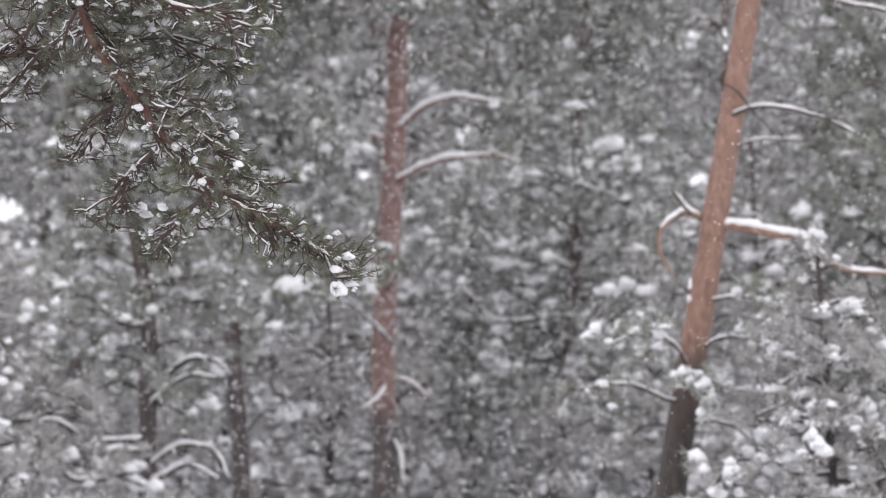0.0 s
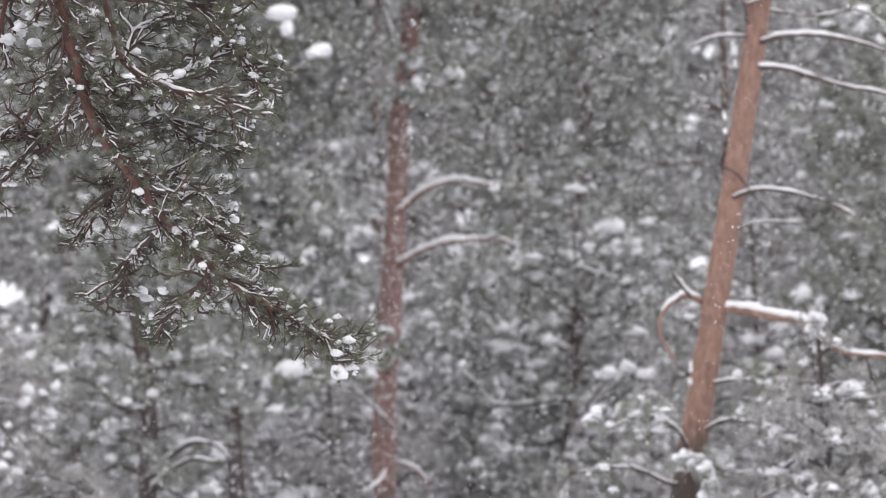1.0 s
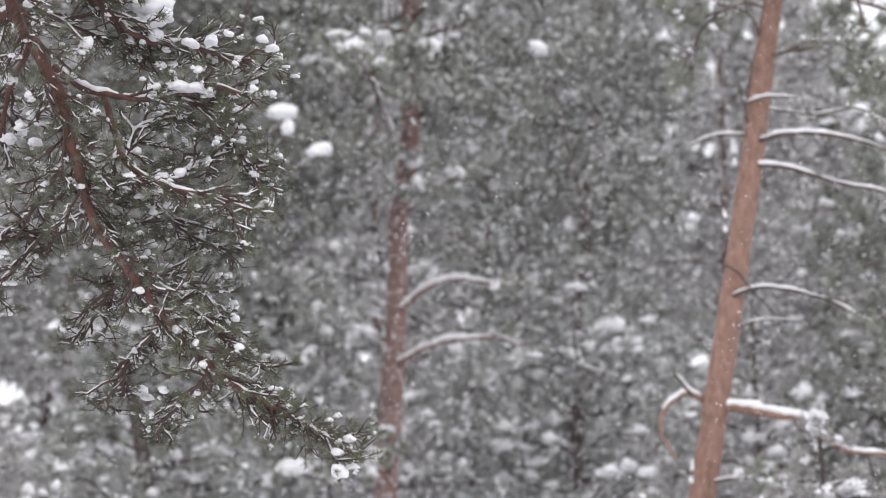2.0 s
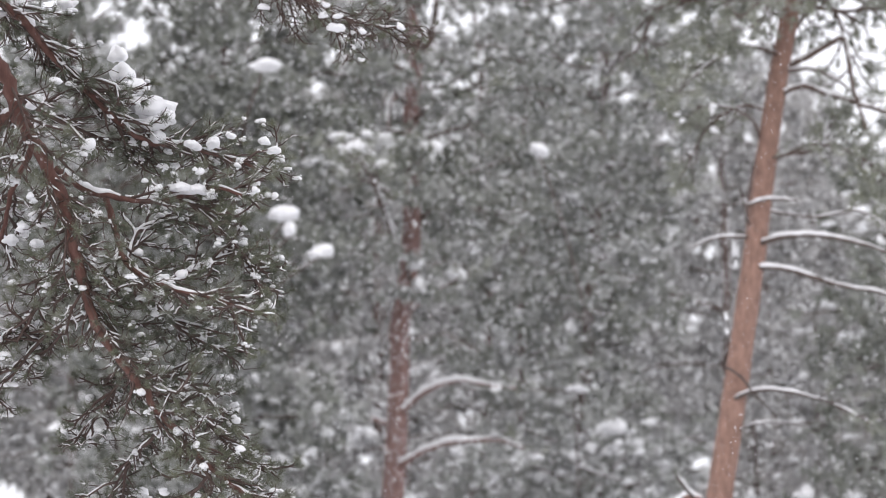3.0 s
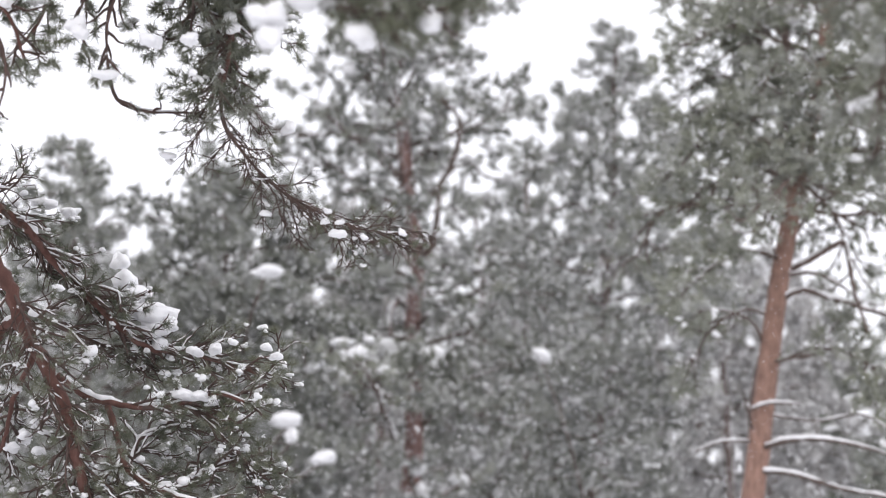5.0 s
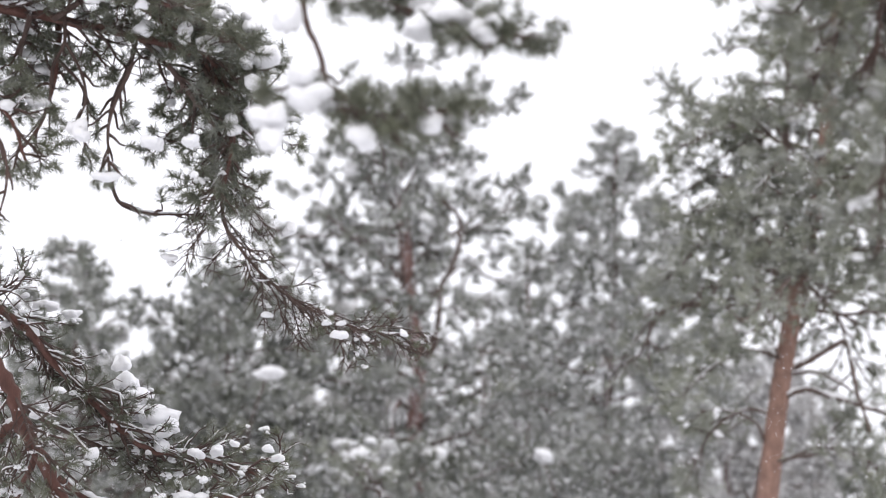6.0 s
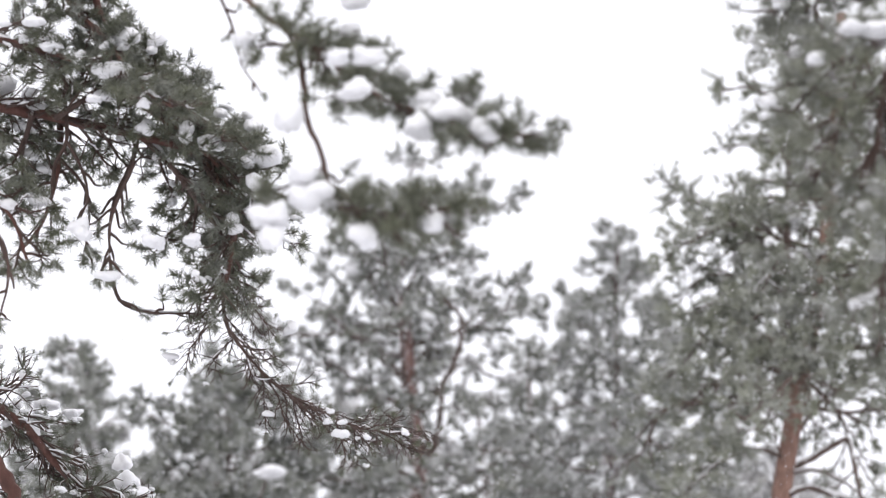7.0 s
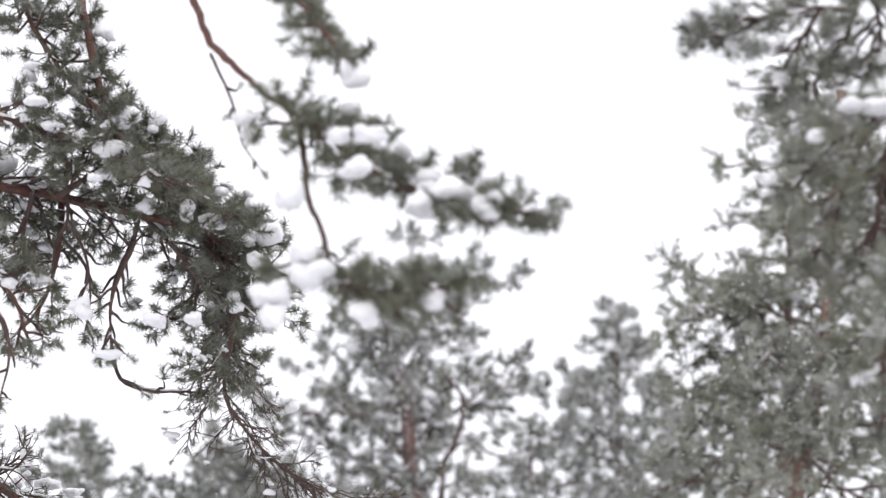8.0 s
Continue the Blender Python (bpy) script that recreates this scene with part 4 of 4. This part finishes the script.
    arm([(-1.245, 10.00, 3.447), (-1.151, 10.07, 3.359), (-1.117, 10.15, 3.270), (-1.203, 10.23, 3.159), (-1.290, 10.30, 3.027)], 0.008, 0.003, cover=0.5, foliage=dict(fine, start=0.1, reach=0.3))
    arm([(-1.796, 9.90, 4.224), (-1.639, 9.83, 4.042), (-1.511, 9.77, 4.087), (-1.461, 9.70, 4.046)], 0.026, 0.02, cover=1.0, high=1.3)
    arm([(-1.463, 10.00, 4.042), (-1.558, 10.13, 3.886), (-1.614, 10.27, 3.747), (-1.716, 10.40, 3.690)], 0.012, 0.005, foliage=dict(fine, start=0.2, reach=0.3),
        heaps=[(p, s) for p, s in zip([(-1.567, 10.20, 3.733), (-1.470, 10.20, 3.723)], [(0.036, 0.04, 0.030), (0.034, 0.04, 0.032)])])
    # the bough above it
    arm([(-2.8, 9.3, 5.4)] + [(-2.064, 10.00, 4.867), (-1.697, 10.07, 4.652), (-1.538, 10.13, 4.543), (-1.441, 10.20, 4.433), (-1.321, 10.27, 4.322), (-1.222, 10.33, 4.231), (-1.101, 10.40, 4.151), (-0.960, 10.47, 4.152), (-0.774, 10.53, 4.107), (-0.650, 10.60, 4.079)], 0.03, 0.005, cover=0.9, high=1.1,
        foliage=[dict(fine, start=0.42, reach=0.36), dict(fine, start=0.5, reach=0.2, level=1, gap=0.02)],
        heaps=[(p, s) for p, s in zip([(-1.487, 10.30, 4.68), (-1.395, 10.30, 4.65), (-1.225, 10.50, 4.512), (-1.200, 10.50, 4.425), (-1.169, 10.45, 4.360), (-1.115, 10.45, 4.306), (-1.062, 10.40, 4.273), (-1.082, 10.40, 4.220), (-1.030, 10.40, 4.235), (-1.060, 10.40, 4.166), (-0.918, 10.30, 4.114), (-0.845, 10.30, 4.124), (-0.784, 10.30, 4.150), (-0.658, 10.30, 4.130), (-0.626, 10.30, 4.092)],
                                      [(0.07, 0.05, 0.035), (0.05, 0.05, 0.035), (0.045, 0.05, 0.06), (0.055, 0.06, 0.07), (0.075, 0.07, 0.07), (0.080, 0.08, 0.07), (0.085, 0.08, 0.06), (0.065, 0.06, 0.06), (0.05, 0.05, 0.045), (0.035, 0.04, 0.05), (0.040, 0.04, 0.035), (0.035, 0.04, 0.035), (0.022, 0.03, 0.022), (0.032, 0.03, 0.028), (0.030, 0.03, 0.022)])])
    # the upper boughs

    def nearer(pts, k=0.87):
        return [(x * k, y * k, EYE + (z - EYE) * k) for x, y, z in pts]
    rich = dict(r0=0.006, level=2, reach=0.36, gap=0.036, droop=0.2, start=0.3, frost=0.06, heap=0.045, tuft=1.05, lump=0.020, bed=0.10, back=0.4, dense=0.25, tips=0.85, line=0.4)
    arm([(-2.75, 9.2, 6.3)] + nearer([(-1.124, 8.00, 6.006), (-0.840, 7.90, 5.673), (-0.748, 7.80, 5.440), (-0.686, 7.70, 5.260), (-0.568, 7.60, 5.094), (-0.446, 7.50, 4.949), (-0.352, 7.40, 4.851), (-0.230, 7.30, 4.696), (-0.105, 7.20, 4.585), (0.002, 7.10, 4.510), (0.091, 7.00, 4.428), (0.148, 6.90, 4.392)]), 0.026, 0.004, cover=0.6, high=1.0,
        foliage=[dict(rich, start=0.83, reach=0.20, gap=0.03), dict(rich, start=0.83, level=1, reach=0.12, gap=0.025)],
        heaps=[(p, s) for p, s in zip(nearer([(-0.279, 6.95, 4.620), (-0.197, 6.95, 4.628), (-0.234, 6.95, 4.531), (0.017, 6.95, 4.472), (-0.072, 6.95, 4.426)]), [(0.04, 0.04, 0.03), (0.05, 0.04, 0.04), (0.05, 0.04, 0.04), (0.065, 0.05, 0.05), (0.05, 0.05, 0.04)])])
    arm(nearer([(-0.416, 7.40, 4.887), (-0.388, 7.34, 4.713), (-0.376, 7.28, 4.586), (-0.334, 7.21, 4.461), (-0.313, 7.15, 4.355), (-0.283, 7.09, 4.259), (-0.177, 7.03, 4.219), (-0.073, 6.96, 4.184), (0.014, 6.90, 4.186)]), 0.009, 0.004, cover=0.3, foliage=[dict(rich, start=0.5, reach=0.17), dict(rich, start=0.5, reach=0.12, level=1, gap=0.025)],
        heaps=[(p, s) for p, s in zip(nearer([(-0.375, 7.00, 4.314), (-0.353, 7.00, 4.251), (-0.414, 7.00, 4.474), (-0.455, 7.00, 4.197), (-0.447, 7.00, 4.135), (-0.206, 7.00, 4.148), (0.036, 7.00, 4.192)]), [(0.055, 0.06, 0.065), (0.065, 0.06, 0.05), (0.042, 0.05, 0.07), (0.055, 0.05, 0.042), (0.035, 0.03, 0.055), (0.045, 0.04, 0.055), (0.035, 0.04, 0.07)])])
    arm(nearer([(-0.690, 7.70, 5.223), (-0.626, 7.73, 5.082), (-0.594, 7.77, 4.961), (-0.537, 7.80, 4.884)]), 0.005, 0.002, cover=0.2, foliage=dict(rich, level=1, reach=0.05, gap=0.06, heap=0.2, tuft=0.5))
    arm([(-2.75, 9.0, 6.5)] + nearer([(-1.217, 8.00, 6.108), (-0.785, 7.84, 5.777), (-0.597, 7.68, 5.557), (-0.468, 7.52, 5.363), (-0.360, 7.36, 5.157), (-0.271, 7.20, 4.966)]), 0.02, 0.004, cover=0.6, foliage=dict(rich, start=0.84, reach=0.11),
        heaps=[(p, s) for p, s in zip(nearer([(-0.243, 7.20, 4.906)]), [(0.045, 0.05, 0.06)])])
    arm([(-2.85, 9.2, 5.6)] + [(-2.064, 8.60, 5.448), (-1.726, 8.62, 5.274), (-1.450, 8.65, 5.202), (-1.231, 8.68, 5.166), (-1.011, 8.70, 5.122), (-0.828, 8.72, 5.066), (-0.717, 8.75, 4.936), (-0.689, 8.78, 4.789), (-0.715, 8.80, 4.643)], 0.028, 0.010, cover=0.8, high=1.2,
        foliage=[dict(rich, start=0.42, reach=0.42), dict(rich, start=0.45, reach=0.2, level=1, gap=0.03)],
        heaps=[(p, s) for p, s in zip([(-0.682, 8.50, 5.033), (-0.762, 8.50, 5.005), (-0.953, 8.50, 5.066), (-1.082, 8.50, 5.175), (-0.915, 8.50, 4.673), (-0.800, 8.50, 4.681), (-1.157, 8.50, 4.723), (-1.062, 8.50, 4.562)], [(0.05, 0.05, 0.05), (0.04, 0.05, 0.05), (0.04, 0.04, 0.05), (0.05, 0.04, 0.04), (0.04, 0.04, 0.035), (0.035, 0.04, 0.03), (0.04, 0.05, 0.05), (0.04, 0.04, 0.03)])])
    arm([(-0.703, 8.90, 4.901), (-0.723, 8.94, 4.759), (-0.732, 8.99, 4.596), (-0.687, 9.03, 4.512), (-0.576, 9.07, 4.388), (-0.428, 9.11, 4.303), (-0.280, 9.16, 4.252), (-0.137, 9.20, 4.244)], 0.011, 0.002, cover=0.3, taper=1.7, foliage=[dict(fine, r0=0.0040, start=0.08, reach=0.30, gap=0.021, heap=0.03, tuft=0.5, droop=0.6, tips=0.25, bed=0.02, line=0.15)],
        heaps=[(p, s) for p, s in zip([(-0.138, 9.05, 4.208), (-0.350, 9.05, 4.200), (-0.395, 9.05, 4.245), (-0.262, 9.05, 4.190), (-0.515, 9.05, 4.571)], [(0.016, 0.02, 0.020), (0.034, 0.03, 0.020), (0.022, 0.02, 0.016), (0.016, 0.02, 0.016), (0.026, 0.03, 0.045)])])
    arm([(-0.993, 8.70, 5.118), (-0.889, 8.80, 5.037), (-0.841, 8.90, 4.955), (-0.866, 9.00, 4.872)], 0.010, 0.004, cover=0.7, foliage=dict(rich, start=0.1, reach=0.24))
    arm([(-0.807, 8.70, 5.046), (-0.667, 8.80, 5.034), (-0.598, 8.90, 4.952), (-0.584, 9.00, 4.869)], 0.010, 0.004, cover=0.7, foliage=dict(rich, start=0.1, reach=0.22))
    arm([(-1.331, 8.60, 5.160), (-1.392, 8.80, 5.082), (-1.381, 9.00, 5.039)], 0.010, 0.004, cover=0.7, foliage=dict(rich, start=0.1, reach=0.2))
    arm([(-1.257, 8.60, 5.139), (-1.106, 8.53, 5.209), (-0.972, 8.47, 5.218), (-0.874, 8.40, 5.169)], 0.010, 0.004, cover=0.7, foliage=dict(rich, start=0.1, reach=0.24))
    arm([(-1.013, 8.80, 5.148), (-1.035, 8.85, 5.078), (-1.093, 8.90, 4.978), (-1.114, 8.95, 4.857), (-1.107, 9.00, 4.756)], 0.009, 0.003, cover=0.4, foliage=dict(rich, level=1, reach=0.12, gap=0.05, droop=0.8))
    arm([(-1.268, 8.80, 5.221), (-1.278, 8.85, 5.081), (-1.308, 8.90, 4.960), (-1.366, 8.95, 4.860), (-1.446, 9.00, 4.799)], 0.012, 0.003, cover=0.4, foliage=dict(rich, level=1, reach=0.16, gap=0.05, droop=0.8))
    arm([(-1.266, 8.80, 5.081), (-1.193, 8.87, 5.006), (-1.179, 8.93, 4.911), (-1.203, 9.00, 4.816)], 0.006, 0.002, cover=0.4, foliage=dict(rich, level=1, reach=0.10, gap=0.06, droop=0.8))
    arm([(-1.111, 9.00, 4.761), (-1.083, 9.03, 4.664), (-0.992, 9.07, 4.635), (-0.836, 9.10, 4.639)], 0.007, 0.003, cover=0.6, foliage=dict(rich, level=1, reach=0.08, gap=0.06, droop=0.8))
    arm([(-2.8, 9.1, 6.2)] + [(-1.728, 8.40, 6.003), (-1.399, 8.37, 5.797), (-1.314, 8.33, 5.618), (-1.193, 8.30, 5.422), (-1.068, 8.27, 5.279), (-0.944, 8.23, 5.099), (-0.834, 8.20, 5.008)], 0.016, 0.005, cover=0.5, foliage=[dict(rich, start=0.45, reach=0.24), dict(rich, start=0.5, reach=0.16, level=1, gap=0.025)],
        heaps=[(p, s) for p, s in zip([(-1.073, 8.30, 5.579), (-1.141, 8.30, 5.217), (-0.943, 8.30, 5.137), (-1.232, 8.30, 5.256)], [(0.04, 0.04, 0.05), (0.04, 0.04, 0.035), (0.04, 0.04, 0.03), (0.04, 0.04, 0.03)])])
    arm([(-2.8, 9.1, 6.4)] + [(-1.378, 8.40, 6.061), (-1.197, 8.37, 5.794), (-1.141, 8.33, 5.596), (-1.084, 8.30, 5.362)], 0.022, 0.012, cover=0.3, foliage=dict(rich, start=0.5, reach=0.14))
    # the thick of the upper boughs and the stalks below it
    arm([(-1.542, 8.30, 5.327), (-1.302, 8.38, 5.289), (-1.130, 8.45, 5.262), (-0.957, 8.53, 5.243), (-0.836, 8.60, 5.225)], 0.012, 0.004, cover=0.5, foliage=dict(rich, start=0.1, reach=0.26),
        heaps=[(p, s) for p, s in zip([(-1.078, 8.15, 5.019), (-1.270, 8.15, 5.276), (-0.930, 8.15, 4.999)], [(0.030, 0.030, 0.022), (0.040, 0.040, 0.030), (0.025, 0.030, 0.020)])])
    arm([(-1.231, 8.60, 5.519), (-1.072, 8.55, 5.364), (-0.898, 8.50, 5.183), (-0.729, 8.45, 5.044), (-0.617, 8.40, 4.965)], 0.012, 0.004, cover=0.5, foliage=dict(rich, start=0.1, reach=0.22),
        heaps=[(p, s) for p, s in zip([(-0.712, 8.45, 5.092), (-0.604, 8.45, 5.043)], [(0.030, 0.030, 0.030), (0.035, 0.030, 0.040)])])
    arm([(-1.007, 8.50, 5.174), (-0.832, 8.60, 5.077), (-0.729, 8.70, 4.998), (-0.670, 8.80, 4.878)], 0.014, 0.006, cover=0.5, foliage=dict(rich, start=0.1, reach=0.24))
    arm([(-0.885, 8.60, 4.979), (-0.800, 8.70, 4.890), (-0.724, 8.80, 4.800), (-0.712, 8.90, 4.737)], 0.01, 0.005, cover=0.5, foliage=dict(rich, start=0.1, reach=0.18, droop=0.6),
        heaps=[(p, s) for p, s in zip([(-0.924, 8.45, 4.656), (-0.801, 8.45, 4.664), (-0.781, 8.45, 4.552)], [(0.036, 0.030, 0.028), (0.028, 0.030, 0.024), (0.016, 0.020, 0.020)])])
    arm([(-0.994, 8.60, 4.990), (-1.040, 8.63, 4.897), (-1.077, 8.67, 4.793), (-1.076, 8.70, 4.651)], 0.007, 0.003, cover=0.5, foliage=dict(rich, start=0.3, reach=0.12, gap=0.06, level=1, droop=0.8))
    arm([(-1.229, 8.60, 5.218), (-1.222, 8.63, 5.074), (-1.266, 8.67, 4.989), (-1.272, 8.70, 4.807)], 0.008, 0.003, cover=0.5, foliage=dict(rich, start=0.4, reach=0.10, gap=0.09, level=1, droop=0.8),
        heaps=[(p, s) for p, s in zip([(-1.137, 8.45, 4.686)], [(0.035, 0.030, 0.040)])])
    arm([(-1.218, 8.60, 5.061), (-1.169, 8.62, 4.972), (-1.150, 8.65, 4.884), (-1.178, 8.67, 4.797), (-1.142, 8.70, 4.729)], 0.006, 0.003, cover=0.5, foliage=dict(rich, start=0.3, reach=0.10, gap=0.09, level=1, droop=0.8))
    arm([(-1.475, 8.50, 4.754), (-1.397, 8.53, 4.690), (-1.380, 8.57, 4.588), (-1.406, 8.60, 4.468)], 0.007, 0.003, cover=0.5, foliage=dict(rich, start=0.2, reach=0.14, gap=0.06, level=1, droop=0.8))
    arm([(-2.85, 9.1, 5.5)] + [(-1.938, 8.40, 5.008), (-1.655, 8.45, 4.890), (-1.483, 8.50, 4.850), (-1.380, 8.55, 4.791), (-1.328, 8.60, 4.656)], 0.016, 0.005, cover=0.6, foliage=dict(rich, start=0.4, reach=0.3))


near_pine()


def side_pine():
    rng = np.random.default_rng(9)
    t = thing("pine_tree", "near pine with soft snowy boughs reaching in from outside", "tree", "near pines")
    trunk(t, rng, [foot(2.8, 6.0), (2.8, 6.0, 2.5), (2.75, 6.0, 4.5), (2.65, 6.0, 8.0)], 0.16, 0.05, BARK_A, 20, 0.1, "rough pine bark")
    rich = dict(r0=0.005, level=2, reach=0.2, gap=0.045, droop=0.2, start=0.4, frost=0.3, heap=0.10, tuft=1.0, lump=0.014, bed=0.2, dense=0.25)

    def arm(pts, r0, r1, heaps=(), **f):
        limb(t, rng, "limb", pts, r0, r1, TWIG, "", 0.03, 8, 0.8, 1.2, foliage=[dict(rich, **f), dict(rich, **dict(f, level=1, reach=0.14, gap=0.025))], heaps=heaps)
    arm([(2.7, 6.0, 5.6)] + [(1.372, 6.10, 4.871), (1.128, 6.14, 4.774), (1.019, 6.18, 4.675), (0.967, 6.22, 4.576), (0.925, 6.26, 4.506), (0.871, 6.30, 4.435)], 0.016, 0.003, start=0.55, reach=0.15)
    arm([(0.984, 6.20, 4.611), (0.873, 6.22, 4.627), (0.767, 6.25, 4.615), (0.673, 6.28, 4.583), (0.604, 6.30, 4.600)], 0.008, 0.003, start=0.1, reach=0.13)
    arm([(0.897, 6.20, 4.612), (0.830, 6.25, 4.517), (0.784, 6.30, 4.444)], 0.006, 0.003, start=0.2, reach=0.11)
    arm([(1.022, 6.20, 4.670), (1.049, 6.25, 4.574), (1.025, 6.30, 4.508)], 0.006, 0.003, start=0.2, reach=0.11)
    arm([(2.7, 6.0, 4.9)] + [(1.426, 6.00, 4.195), (1.178, 6.03, 4.234), (1.082, 6.07, 4.264), (1.011, 6.10, 4.293), (0.934, 6.13, 4.259), (0.870, 6.17, 4.217), (0.804, 6.20, 4.146)], 0.020, 0.004, start=0.42, reach=0.20,
        heaps=[(p, s) for p, s in zip([(0.931, 6.00, 4.271), (0.843, 6.00, 4.195), (0.995, 6.00, 4.270)], [(0.050, 0.05, 0.03), (0.030, 0.03, 0.025), (0.045, 0.05, 0.028)])])
    arm([(0.984, 6.10, 4.279), (0.927, 6.13, 4.145), (0.893, 6.17, 4.047), (0.847, 6.20, 3.976)], 0.008, 0.003, start=0.1, reach=0.19)
    arm([(1.036, 6.10, 4.279), (1.006, 6.13, 4.144), (0.989, 6.17, 4.018), (0.935, 6.20, 3.920)], 0.008, 0.003, start=0.1, reach=0.19)
    arm([(2.7, 6.0, 4.5)] + [(1.404, 6.00, 3.947), (1.129, 6.02, 3.945), (1.053, 6.04, 3.899), (1.006, 6.06, 3.812), (0.975, 6.08, 3.686), (0.961, 6.10, 3.534)], 0.016, 0.004, start=0.45, reach=0.18)


side_pine()

# ---- falling snow, and a veil of big flakes as haze ----


def snowfall_haze():
    rng = np.random.default_rng(3)
    vs = []
    # Near row: real flakes; far row: oversized flakes added to imitate haze.
    for count, near, far, size in ((50000, 8, 22, 0.0042), (250000, 27, 43, 0.018)):
        y = rng.uniform(near ** 2, far ** 2, count) ** 0.5
        x = y * rng.uniform(-0.19, 0.19, count)
        z = 0.4 + y * rng.uniform(-0.01, 0.52, count)
        k = size * rng.uniform(0.5, 1.4, count)
        c = np.stack([x, y, z], 1)
        d = rng.standard_normal((count, 3, 3))
        d /= np.linalg.norm(d, axis=2, keepdims=True)
        vs.append((c[:, None] + d * k[:, None, None]).reshape(-1, 3))
    v = np.vstack(vs)
    ob = new("snowfall_haze", mesh_from("snowfall_haze", v, np.arange(len(v)).reshape(-1, 3), None, SNOW, False))
    tagged(ob, "fine snowflakes falling through the air of the forest", "snowflakes", "", "stuff")


snowfall_haze()
